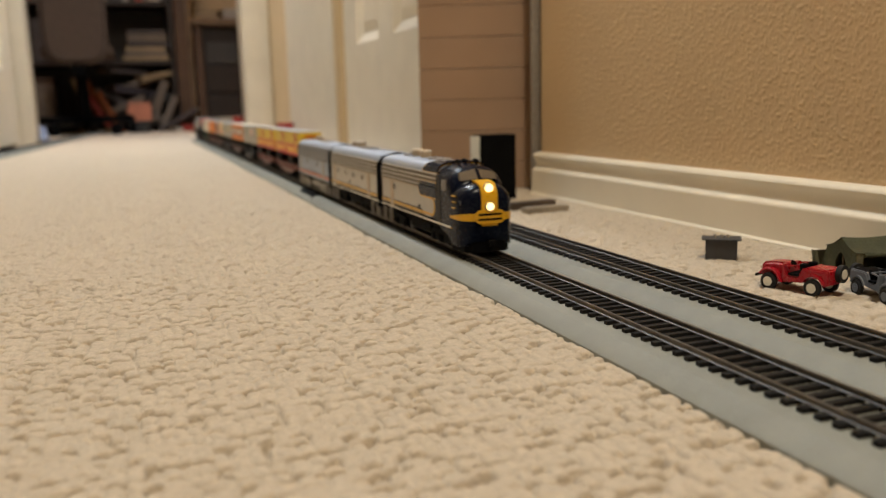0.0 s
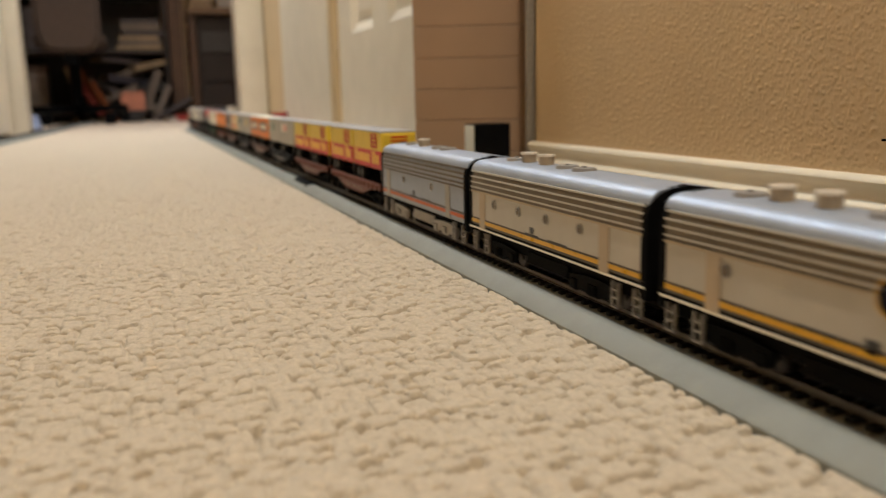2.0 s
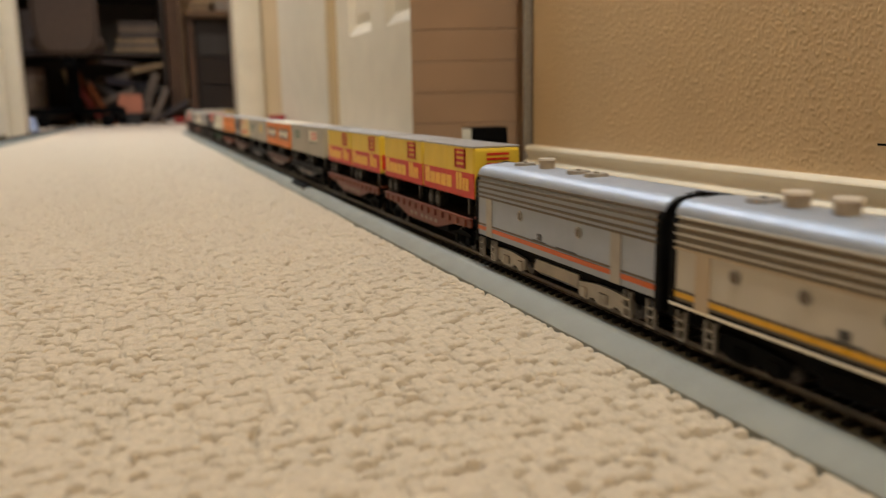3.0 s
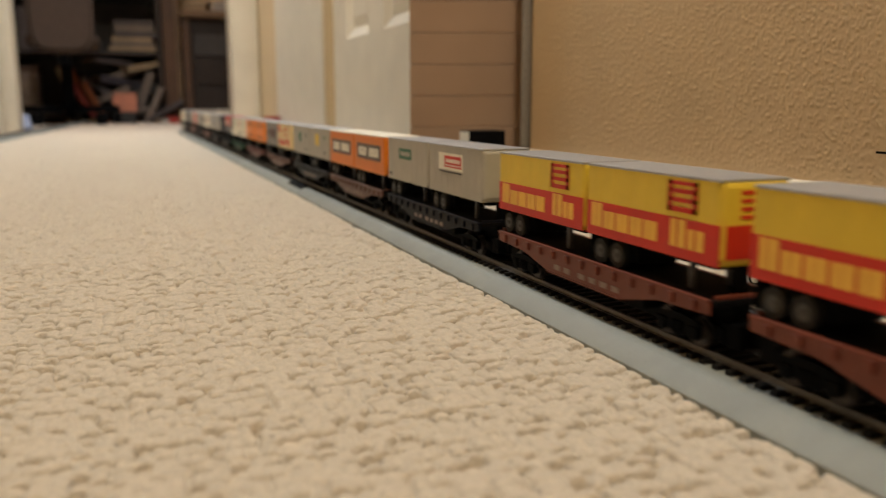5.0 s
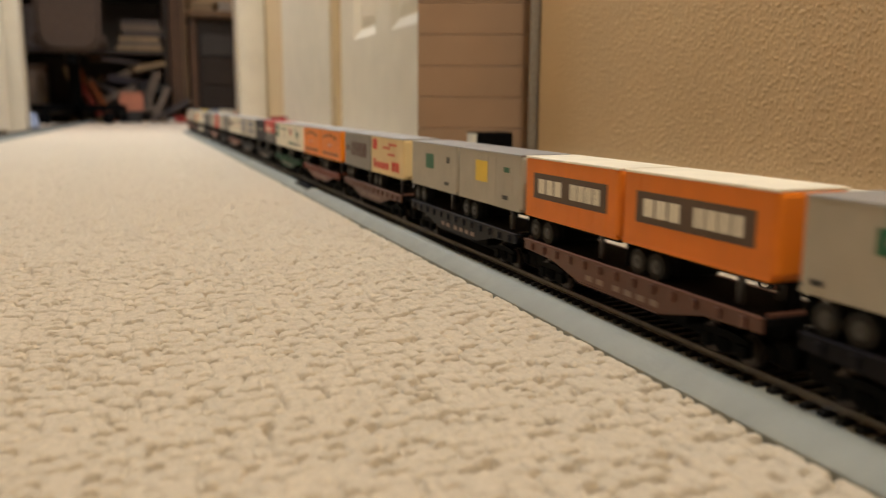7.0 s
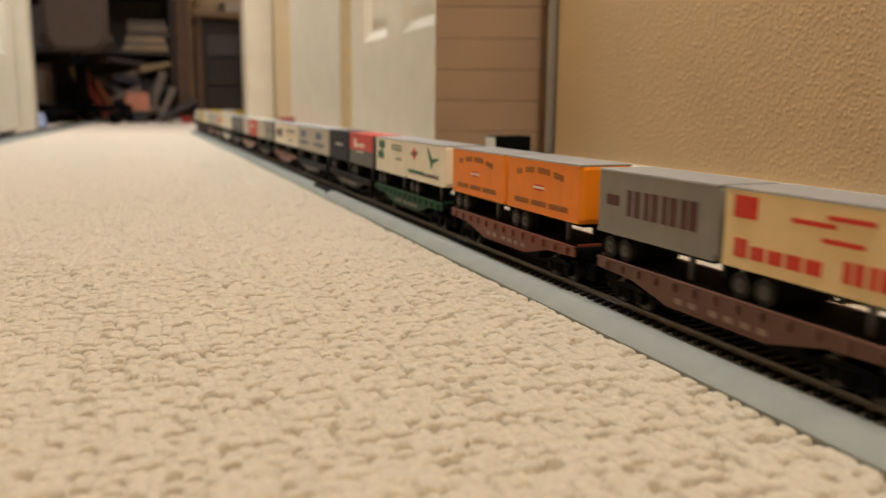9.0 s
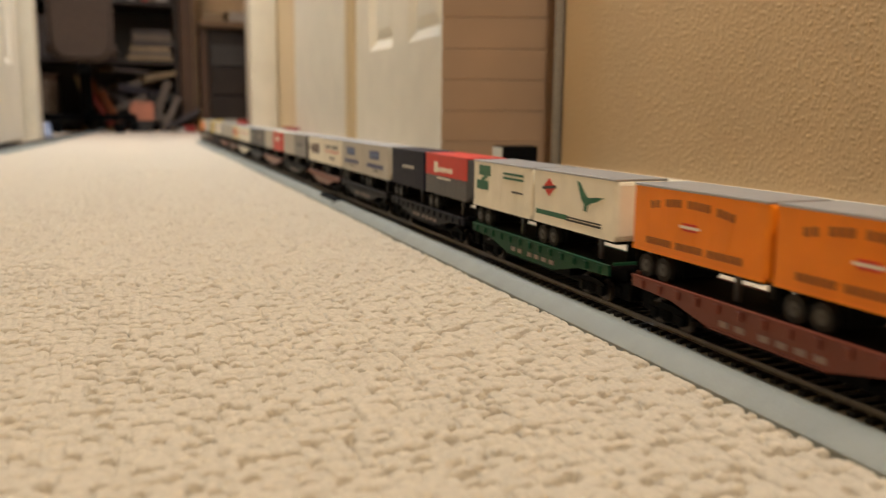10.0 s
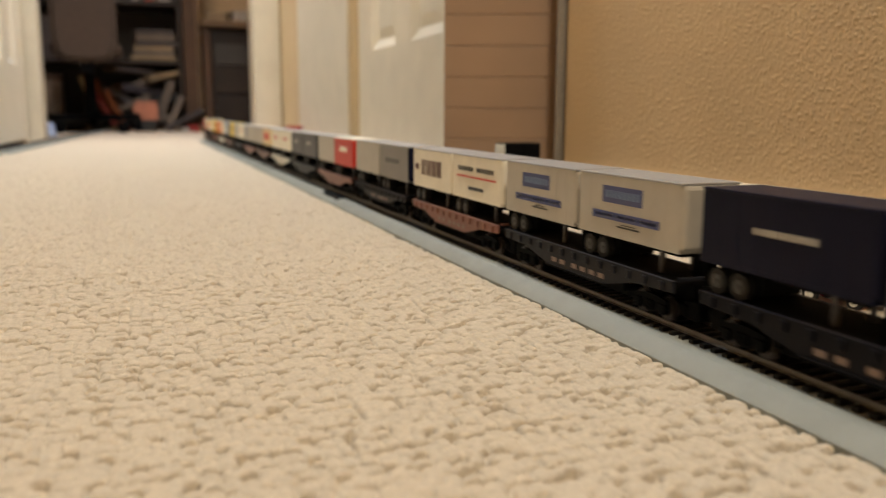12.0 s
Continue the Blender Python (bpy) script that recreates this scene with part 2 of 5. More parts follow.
def baseboard(name, x, y0, y1, side, height=0.0470):
    """Moulded skirting: a flat foot, a step and a rounded cap. side: -1 faces -x."""
    s = side
    pts = [(0, -0.004), (s * 0.0138, -0.004), (s * 0.0138, 0.0012), (s * 0.0126, 0.0022), (s * 0.0118, 0.0028), (s * 0.0114, 0.0258), (s * 0.0115, 0.0272), (s * 0.0108, 0.0284), (s * 0.0094, 0.0294),
           (s * 0.0078, 0.0304), (s * 0.0066, 0.0320), (s * 0.0062, 0.0350), (s * 0.0066, 0.0380), (s * 0.0080, 0.0408), (s * 0.0092, 0.0420), (s * 0.0097, 0.0432), (s * 0.0092, 0.0446), (s * 0.0076, 0.0460), (s * 0.0040, height), (0, height)]
    bm = bmesh.new()
    prism(bm, [(x + u, v) for u, v in pts], "y", y0, y1)
    return structure(name, bm, M_TRIM, "cream painted moulded baseboard", 40)


# Added strip: the cool, dim light on the rounded wall end, as grey colour.
structure("corner_guard", box(0.2236, 0.2390, 0.9060, 0.9110, -0.002, 0.9, 0.0022), M_CORNER_SHADE, "added grey speckled strip coloured as the wall corner in cool light", 40)
baseboard("baseboard_near", 0.2305, -2.0, 0.898, -1)
structure("wall_return", box(0.42, 0.48, 0.80, 1.32, 0, 2.44), M_WALL_SMOOTH)


def panel_door(name, x, y0, y1, face, height=2.03, panels=True):
    """A moulded six-panel door in a wall that runs along y; face -1 looks to -x."""
    t = thing(name, "white six-panel interior door, closed", "door", kind="structure")
    s = face
    w = y1 - y0
    bm = bmesh.new()
    st = 0.115 if w > 0.5 else 0.1
    cols = [(y0 + st, y0 + w / 2 - 0.05), (y0 + w / 2 + 0.05, y1 - st)] if w > 0.55 else [(y0 + st, y1 - st)]
    rows = [(0.235, 0.78), (0.93, 1.55), (1.66, 1.9)]
    ys = sorted({y0, y1, *[c for k in cols for c in k]})
    zs = sorted({0.012, height, *[c for k in rows for c in k]})
    for a, b in zip(ys, ys[1:]):
        for c, d in zip(zs, zs[1:]):
            hole = panels and any(abs(a - k[0]) < 1e-6 for k in cols) and any(abs(c - k[0]) < 1e-6 for k in rows)
            cuboid(bm, *sorted((x, x - s * 0.02)), a, b, c, d)
            if not hole:
                cuboid(bm, *sorted((x + s * 0.014, x)), a, b, c, d)
    part("door_leaf", bm, M_WHITE, t)
    if panels:
        for a, b in cols:
            for c, d in rows:
                bm = bmesh.new()
                e = 0.022
                def ring(out, inset):
                    return [bm.verts.new((x + s * out, *p)) for p in ((a + inset, c + inset), (b - inset, c + inset), (b - inset, d - inset), (a + inset, d - inset))]
                o, m, i = ring(0.0138, 0.0002), ring(0.0020, e), ring(0.0060, e * 2)
                for p, q in ((o, m), (m, i)):
                    for k in range(4):
                        bm.faces.new((p[k], p[(k + 1) % 4], q[(k + 1) % 4], q[k]))
                bm.faces.new(i)
                bmesh.ops.recalc_face_normals(bm, faces=bm.faces)
                part("door_panel", bm, M_WHITE, t)
    return t


def casing(name, x0, x1, y0, y1, z1=2.1, z0=-0.003):
    return structure(name, box(x0, x1, y0, y1, z0, z1, 0.004), M_WHITE, "white painted door casing", 40)


# hall, far side of the box
panel_door("door_1", 0.285, 1.30, 1.99, -1)
structure("wall_hall_pier", box(0.264, 0.30, 1.992, 2.066, -0.003, 2.1, 0.004), M_WALL_SMOOTH, "tan painted wall edge between the doors", 40)
panel_door("door_2", 0.285, 2.10, 2.77, -1, panels=False)
structure("wall_hall_strip", box(0.28, 0.38, 2.068, 2.098, 0, 2.44), M_WALL_SMOOTH, "tan hall wall")
structure("wall_hall_end", box(0.28, 0.38, 2.772, 3.16, 0, 2.44), M_WALL_SMOOTH, "tan hall wall")
structure("wall_over_doors", box(0.305, 0.38, 1.32, 2.77, 0, 2.44), M_WALL_SMOOTH, "tan wall over the doors")
structure("wall_above_door_1", box(0.28, 0.304, 1.32, 1.99, 2.04, 2.44), M_WALL_SMOOTH)
structure("wall_above_door_2", box(0.28, 0.304, 2.10, 2.77, 2.04, 2.44), M_WALL_SMOOTH)
# doorway into the far room
casing("doorway_casing_a", 0.181, 0.275, 3.145, 3.163, 2.1)
casing("doorway_jamb_a", 0.181, 0.198, 3.164, 3.28, 2.06)
structure("wall_doorway_a", box(0.199, 3.0, 3.166, 3.27, 0, 2.44), M_WALL_SMOOTH)
structure("wall_doorway_b", box(-3.0, -0.533, 3.166, 3.27, 0, 2.44), M_WALL_SMOOTH)
structure("wall_doorway_head", box(-0.533, 0.199, 3.166, 3.27, 2.06, 2.44), M_WALL_SMOOTH)
casing("doorway_jamb_b", -0.533, -0.516, 3.164, 3.28, 2.06)
casing("doorway_casing_b", -0.573, -0.518, 3.145, 3.163, 2.1)
panel_door("door_3", -0.575, 2.36, 3.06, 1)
casing("door_casing_3", -0.60, -0.560, 3.062, 3.14)
structure("wall_hall_left", box(-0.72, -0.60, 0.9, 3.165, 0, 2.44), M_WALL_SMOOTH)
structure("wall_left_return", box(-3.0, -0.72, 0.9, 1.02, 0, 2.44), M_WALL_SMOOTH)
structure("wall_left", box(-3.1, -3.0, -3.0, 6.2, 0, 2.44), M_WALL_SMOOTH)
structure("wall_right", box(3.0, 3.1, 3.1, 6.2, 0, 2.44), M_WALL_SMOOTH)
structure("wall_back", box(-3.0, 0.38, -3.1, -3.0, 0, 2.44), M_WALL_SMOOTH)
structure("wall_far", box(-3.0, 3.0, 5.2, 5.3, 0, 2.44), M_WALL_SMOOTH)

# ---- track ----
CURVE_Y, CURVE_R = 2.95, 0.55
LAST = CURVE_Y + CURVE_R * math.pi / 2


def along(s, off=0.0, shift=0.0):
    """Place and heading (degrees) at s metres along the line; off: to the side (+x on the straight)."""
    if s < CURVE_Y or shift < 0:
        return shift + off, s, 0.0
    a = min((s - CURVE_Y) / CURVE_R, math.pi / 2)
    x, y = CURVE_R * (1 - math.cos(a)) + off * math.cos(a), CURVE_Y + CURVE_R * math.sin(a) - off * math.sin(a)
    if s > LAST:
        x += s - LAST
    return x + shift, y, -math.degrees(a)


def sweep(profile, stations, shift=0.0):
    bm = bmesh.new()
    rings = []
    for s in stations:
        ring = []
        for u, v in profile:
            x, y, _ = along(s, u, shift)
            ring.append(bm.verts.new((x, y, v)))
        rings.append(ring)
    n = len(profile)
    for a, b in zip(rings, rings[1:]):
        for i in range(n):
            bm.faces.new((a[i], a[(i + 1) % n], b[(i + 1) % n], b[i]))
    bm.faces.new(rings[0])
    bm.faces.new(rings[-1])
    bmesh.ops.recalc_face_normals(bm, faces=bm.faces)
    return bm


BED = [(-0.0292, -0.003), (-0.0292, 0.0017), (-0.0286, 0.0024), (-0.0212, 0.0070), (-0.0200, 0.0075), (0.0200, 0.0075), (0.0212, 0.0070), (0.0286, 0.0024), (0.0292, 0.0017), (0.0292, -0.003)]
RAIL = [(-0.0010, 0.0090), (-0.0010, 0.0094), (-0.0003, 0.0097), (-0.0003, 0.0107), (-0.0006, 0.0109), (-0.0006, 0.0115), (0.0006, 0.0115), (0.0006, 0.0109), (0.0003, 0.0107), (0.0003, 0.0097), (0.0010, 0.0094), (0.0010, 0.0090)]
GAUGE = 0.0092
TRACKS = []


def track(label, shift, end, joints):
    t = thing("model_railway_track", label, "track", "railway tracks")
    cuts = ([-0.6] if shift >= 0 else []) + joints + [end]
    for a, b in zip(cuts, cuts[1:]):
        n = [a + 0.0004] + [s for s in np.arange(CURVE_Y, LAST, 0.04) if a < s < b] + [b - 0.0004]
        part("roadbed", sweep(BED, n, shift), M_ROADBED, t, "grey moulded plastic roadbed", 35)
        for side in (-1, 1):
            part("rail", sweep([(u + side * GAUGE, v) for u, v in RAIL], n, shift), M_RAIL, t, "nickel silver rail")
    if shift < 0:
        t.matrix_basis = pose(-0.465, 3.3, 0, 0, 0, -3.8) @ pose(0.445, -3.3, 0)
    TRACKS.append((t, shift, end))


track("black-tied model railway track on grey plastic roadbed", 0.0, LAST + 0.6, [0.936, 1.42, 1.9, 2.4, CURVE_Y])
track("black-tied model railway track beside the train's line", 0.0595, 2.9, [0.95, 1.45, 2.0])

# ---- rolling stock ----
MESH = {}


def shared(key, make, material, smooth=0.0):
    """One mesh per key and material, for alike parts."""
    k = (key, material.name)
    if k not in MESH:
        bm = make()
        me = bpy.data.meshes.new(key)
        bm.to_mesh(me)
        bm.free()
        me.materials.append(material)
        if smooth:
            for p in me.polygons:
                p.use_smooth = True
            me.set_sharp_from_angle(angle=radians(smooth))
        MESH[k] = me
    return MESH[k]


def wheel_mesh():
    bm = bmesh.new()
    turn = Matrix.Rotation(radians(90), 4, "Y")
    disc(bm, turn, 0.0052, 0.0052, 0.0016, 20)
    disc(bm, Matrix.Translation((0.0009, 0, 0)) @ turn, 0.006, 0.006, 0.0006, 20)
    disc(bm, Matrix.Translation((-0.0010, 0, 0)) @ turn, 0.002, 0.002, 0.0008, 12)
    return bm


def side_frame(long, drop):
    def make():
        bm = bmesh.new()
        h = long / 2
        prism(bm, [(-h, 0.0090), (-h, 0.0035), (-h * 0.72, 0.0020), (-h * 0.45, 0.0042), (-h * 0.22, 0.0030 - drop), (h * 0.22, 0.0030 - drop), (h * 0.45, 0.0042), (h * 0.72, 0.0020), (h, 0.0035), (h, 0.0090), (h * 0.3, 0.0105), (-h * 0.3, 0.0105)], "x", -0.0008, 0.0008)
        for y in (-h * 0.78, h * 0.78):
            cuboid(bm, -0.0018, 0.0008, y - 0.0024, y + 0.0024, 0.0028, 0.0075, 0.0004)
        for k in (-0.0022, 0, 0.0022):
            disc(bm, Matrix.Translation((-0.0012, k, 0.0055)), 0.0009, 0.0009, 0.0042, 8)
        return bm
    return make


def truck(parent, y, material, axle, half, long=None):
    """A two-axle truck under a vehicle: side frames, wheels and their axles."""
    t = part("truck", shared("truck_bolster", lambda: box(-0.0085, 0.0085, -0.003, 0.003, 0.006, 0.012, 0.0006), M_BLACK), M_BLACK, parent)
    t.location = (0, y, RAIL_TOP)
    long = long or axle * 2 + 0.006
    for s in (-1, 1):
        f = part("side_frame", shared(f"side_frame_{long:.4f}", side_frame(long, 0.0008), material), material, t)
        f.location = (s * half, 0, 0)
        f.rotation_euler = (0, 0, 0 if s < 0 else math.pi)
        for k in (-axle, axle):
            w = part("wheel", shared("wheel", wheel_mesh, M_WHEEL, 40), M_WHEEL, t)
            w.location = (s * 0.0088, k, 0.0052)
            w.rotation_euler = (0, 0, 0 if s < 0 else math.pi)


def coupler_mesh():
    bm = box(-0.0012, 0.0012, -0.0075, 0.0, 0.0165, 0.0190, 0.0003)
    cuboid(bm, -0.0022, 0.0026, -0.0100, -0.0070, 0.0158, 0.0198, 0.0006)
    return bm


CENTRES = []


def section(half, floor, top, r, n=8):
    """Cross-section of a diesel body: straight sides, rounded shoulders and a shallow crowned roof."""
    pts = [(-half, floor), (-half, top - r)]
    for i in range(1, n + 1):
        a = math.pi / 2 * i / n
        pts.append((-half + r * 1.25 * (1 - math.cos(a)), top - r + (r - 0.0008) * math.sin(a)))
    pts.append((0, top))
    return pts + [(-x, z) for x, z in reversed(pts[:-1])]


def loft(stations):
    bm = bmesh.new()
    rings = [[bm.verts.new((x, y, z)) for x, z in section(*rest)] for y, *rest in stations]
    for a, b in zip(rings, rings[1:]):
        for i in range(len(a)):
            j = (i + 1) % len(a)
            bm.faces.new((a[i], a[j], b[j], b[i]))
    bm.faces.new(rings[0])
    bm.faces.new(rings[-1])
    bmesh.ops.recalc_face_normals(bm, faces=bm.faces)
    return bm


def rounded(u0, u1, v0, v1, r, x, thick=0.00025, n=6, corners=(1, 1, 1, 1)):
    """A thin plate on the body's side with rounded corners."""
    pts = []
    for (cu, cv, a0), on in zip(((u1 - r, v1 - r, 0), (u0 + r, v1 - r, 90), (u0 + r, v0 + r, 180), (u1 - r, v0 + r, 270)), corners):
        if on:
            for i in range(n + 1):
                a = radians(a0 + 90 * i / n)
                pts.append((cu + r * math.cos(a), cv + r * math.sin(a)))
        else:
            k = {0: (u1, v1), 90: (u0, v1), 180: (u0, v0), 270: (u1, v0)}[a0]
            pts.append(k)
    bm = bmesh.new()
    prism(bm, pts, "x", x - thick, x + thick)
    return bm


def locomotive(label, length, cab, stripes, ribs=4):
    """An F-type diesel body; the front end is at -y."""
    t = thing("diesel_locomotive", label, "locomotive", "locomotives of the train")
    h, floor, top, r = 0.0178, 0.0262, 0.0648, 0.0115
    f, b = -length / 2, length / 2
    skin = M_PALE if stripes == "yellow" else M_SILVER
    nose = f + 0.0446 if cab else f
    part("body", loft([(nose, h, floor, top, r), (b, h, floor, top, r)]), M_SILVER if stripes != "yellow" else M_PALE, t, "silver ribbed body shell", 30)
    part("roof", loft([(nose + 0.0002, h - 0.0012, top - 0.0068, top + 0.0003, 0.0062), (b - 0.0002, h - 0.0012, top - 0.0068, top + 0.0003, 0.0062)]), M_SILVER, t, "silver rounded roof", 30)
    for e, d in ((b, 1), (f, -1)):
        if cab and d < 0:
            continue
        part("end_frame", loft([(e - d * 0.0030, h + 0.0004, floor - 0.004, top + 0.0008, r), (e + d * 0.0005, h + 0.0003, floor - 0.004, top + 0.0007, r)]), M_BLACK, t, "black end frame", 30)
        part("end_door", box(-0.0045, 0.0045, *sorted((e, e + d * 0.0006)), floor, top - 0.008, 0.0002), M_BLACK, t)
        part("diaphragm", box(-0.0075, 0.0075, *sorted((e, e + d * 0.0022)), floor - 0.004, top - 0.010, 0.0012), M_BLACK, t, "black end diaphragm")
    lou0, lou1 = (f + 0.046 if cab else f + 0.002), b - 0.002
    if stripes == "yellow":
        part("louvre_band", loft([(lou0, h + 0.0002, 0.0478, top + 0.0002, r), (lou1, h + 0.0002, 0.0478, top + 0.0002, r)]), M_BAND, t, "tan louvre band under the roof edge", 30)
    for side in (-1, 1):
        x = side * h
        if stripes == "yellow":
            part("lower_skirt", box(*sorted((x, x + side * 0.00020)), lou0, lou1, 0.0273, 0.0287), M_BLACK, t, "black lower skirt")
        for k in range(ribs):
            z = 0.0578 - k * 0.0029
            inset = max(0.0, z - 0.0530) ** 2 * 32
            # pale painted lines; on the orange-striped booster, dark strips drawn as rib shade
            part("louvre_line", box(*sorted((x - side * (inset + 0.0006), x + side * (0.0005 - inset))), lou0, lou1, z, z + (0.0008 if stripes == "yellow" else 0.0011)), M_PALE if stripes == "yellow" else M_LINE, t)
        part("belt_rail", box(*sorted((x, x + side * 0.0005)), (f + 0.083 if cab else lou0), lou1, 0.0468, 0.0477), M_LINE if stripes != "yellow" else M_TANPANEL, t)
        if stripes == "yellow":
            part("stripe", box(*sorted((x, x + side * 0.00030)), (f + 0.070 if cab else f + 0.001), b - 0.001, 0.0318, 0.0326), M_LINE, t, "dark upper stripe")
            part("stripe", box(*sorted((x, x + side * 0.00030)), (f + 0.070 if cab else f + 0.001), b - 0.001, 0.0297, 0.0317), M_YELLOW, t, "yellow side stripe")
            part("stripe", box(*sorted((x, x + side * 0.00035)), (f + 0.070 if cab else f + 0.001), b - 0.001, 0.0286, 0.0296), M_LINE, t, "dark lower stripe")
            part("sill_line", box(*sorted((x, x + side * 0.0006)), (f + 0.018 if cab else f), b, 0.0264, 0.0273), paint("white"), t, "white sill line")
        else:
            part("stripe", box(*sorted((x, x + side * 0.0003)), f + 0.001, b - 0.001, 0.0318, 0.0326), M_LINE, t, "dark upper stripe")
            part("stripe", box(*sorted((x, x + side * 0.0003)), f + 0.001, b - 0.001, 0.0290, 0.0312), M_STRIPE_RED, t, "orange side stripe")
        for y in ((b - 0.030,) if cab else (f + 0.030, b - 0.018)):
            part("side_door", box(*sorted((x, x + side * 0.0005)), y - 0.0038, y + 0.0038, 0.0262, 0.0468, 0.0002), M_TANPANEL if stripes == "yellow" else M_STEEL, t, "tan side door")
        holes = (f + 0.140,) if cab else ((f + 0.050, f + 0.082, f + 0.112, b - 0.034) if stripes == "yellow" else (f + 0.060, f + 0.118))
        for y in holes:
            bm = bmesh.new()
            disc(bm, Matrix.Translation((x, y, 0.0425)) @ Matrix.Rotation(radians(90), 4, "Y"), 0.0026, 0.0026, 0.0010, 20)
            p = part("porthole", bm, M_STEEL, t, "", 40)
            bm = bmesh.new()
            disc(bm, Matrix.Translation((x, y, 0.0425)) @ Matrix.Rotation(radians(90), 4, "Y"), 0.0020, 0.0020, 0.0013, 20)
            part("pane", bm, M_GLASS, p, "dark round pane")
        for y0, y1, z0, z1 in ((f + 0.062, f + 0.080, 0.0325, 0.0331), (f + 0.090, f + 0.104, 0.0325, 0.0331), (f + 0.095, f + 0.099, 0.0335, 0.0365)) if not cab else ((f + 0.084, f + 0.108, 0.0322, 0.0328), (f + 0.078, f + 0.083, 0.0310, 0.0350)):
            part("lettering_bar", box(*sorted((x, x + side * 0.0003)), y0, y1, z0, z1), M_DARK, t)
    for y in ((b - 0.060, b - 0.040) if stripes == "yellow" else (b - 0.050,)):
        bm = bmesh.new()
        disc(bm, Matrix.Translation((0, y, top + 0.0022)), 0.0038, 0.0042, 0.0042, 24)
        stack = part("exhaust_pipe", bm, M_TANPANEL, t, "tan round roof stack", 40)
        bm = bmesh.new()
        disc(bm, Matrix.Translation((0, y, top + 0.0048)), 0.0046, 0.0044, 0.0010, 24)
        part("cap", bm, M_CAP, stack, "bright metal stack cap", 40)
    for y in (b - 0.082, b - 0.098, b - 0.025):
        bm = bmesh.new()
        disc(bm, Matrix.Translation((0, y, top + 0.0006)), 0.0058, 0.0054, 0.0016, 28)
        disc(bm, Matrix.Translation((0, y, top + 0.0014)), 0.0012, 0.0012, 0.0016, 10)
        part("roof_fan", bm, M_TIN if stripes == "yellow" else M_STEEL, t, "round radiator fan", 40)
    frame_m = M_BLACK if stripes == "yellow" else M_STEEL
    part("underframe", box(-0.0135, 0.0135, f + 0.006, b - 0.002, 0.0195, 0.0246), M_BLACK, t)
    tank = bmesh.new()
    prism(tank, [(-0.0145, 0.0225), (-0.0155, 0.0175), (-0.0120, 0.0148), (0.0120, 0.0148), (0.0155, 0.0175), (0.0145, 0.0225)], "y", -0.022, 0.020)
    part("fuel_tank", tank, M_BLACK if stripes == "yellow" else M_STEEL, t)
    for y in (f + 0.042, b - 0.036):
        truck(t, y, frame_m, 0.0155, 0.0150, 0.042)
    for y in ((b - 0.006, b - 0.022) if cab else (f + 0.006, f + 0.022, b - 0.006, b - 0.022)):
        for s in (-1, 1):
            bm = bmesh.new()
            for k in (-0.0022, 0.0022):
                cuboid(bm, *sorted((s * 0.0160, s * 0.0176)), y + k - 0.0004, y + k + 0.0004, 0.0140, 0.0246)
            for z in (0.0140, 0.0178, 0.0212):
                cuboid(bm, *sorted((s * 0.0158, s * 0.0178)), y - 0.0026, y + 0.0026, z, z + 0.0006)
            part("step_ladder", bm, M_STEEL, t, "grey boarding steps")
    for d in ((1,) if cab else (-1, 1)):
        c = part("coupler", shared("coupler", coupler_mesh, M_BLACK), M_BLACK, t)
        c.location = (0, d * (length / 2), 0)
        c.rotation_euler = (0, 0, 0 if d < 0 else math.pi)
    if not cab:
        return t
    # cab and bulldog nose
    plan = [(f - 0.0012, 0.0095), (f, 0.0125), (f + 0.0014, 0.0144), (f + 0.0035, 0.0158), (f + 0.0070, 0.0170), (f + 0.0120, 0.0176)]
    tops = (0.0490, 0.0517, 0.0534, 0.0545, 0.0553, 0.0558)
    foot = (0.0230, 0.0200, 0.0180, 0.0165, 0.0160, 0.0160)
    rr = (0.0070, 0.0090, 0.0100, 0.0108, 0.0112, 0.0114)
    part("nose", loft([(y, w, z, tz, q) for (y, w), z, tz, q in zip(plan, foot, tops, rr)] + [(f + 0.0180, h, 0.0165, 0.0561, 0.0115), (f + 0.0240, h, 0.0210, 0.0563, 0.0115), (nose, h, floor, 0.0564, 0.0115)]), M_NAVY, t, "glossy navy bulldog nose", 40)
    part("cab", loft([(f + 0.0135, 0.0150, 0.0450, 0.0556, 0.0090), (f + 0.0165, 0.0166, 0.0450, 0.0592, 0.0105), (f + 0.0200, 0.0175, 0.0450, 0.0625, 0.0112), (f + 0.0235, 0.0178, 0.0450, 0.0644, 0.0115),
                     (f + 0.0280, h, 0.0450, top + 0.0003, r), (nose + 0.0002, h + 0.0001, 0.0450, top + 0.0006, r)]), M_NAVY, t, "glossy navy cab roof and sides", 35)
    for back, lift, m, what in ((0.0, 0.0008, M_NAVY, "navy paint on the front of the roof"), (0.0012, 0.00055, M_YELLOW, "yellow edge of the navy roof paint")):
        bm = bmesh.new()
        half, q = h - 0.0009, 0.0066
        rows = []
        for i in range(33):
            x = half * math.sin(math.pi / 2 * (i / 16 - 1))
            u = max(0.0, abs(x) - (half - q))
            z = top + lift - (q - math.sqrt(max(0.0, q * q - u * u)))
            y1 = f + 0.0590 + 0.0150 * (abs(x) / half) ** 2 + back
            rows.append([bm.verts.new(v) for v in ((x, nose, z), (x, y1, z), (x * 0.96, y1, z - 0.0012), (x * 0.96, nose, z - 0.0012))])
        for a, c in zip(rows, rows[1:]):
            for k in range(4):
                bm.faces.new((a[k], a[(k + 1) % 4], c[(k + 1) % 4], c[k]))
        bm.faces.new(rows[0])
        bm.faces.new(rows[-1])
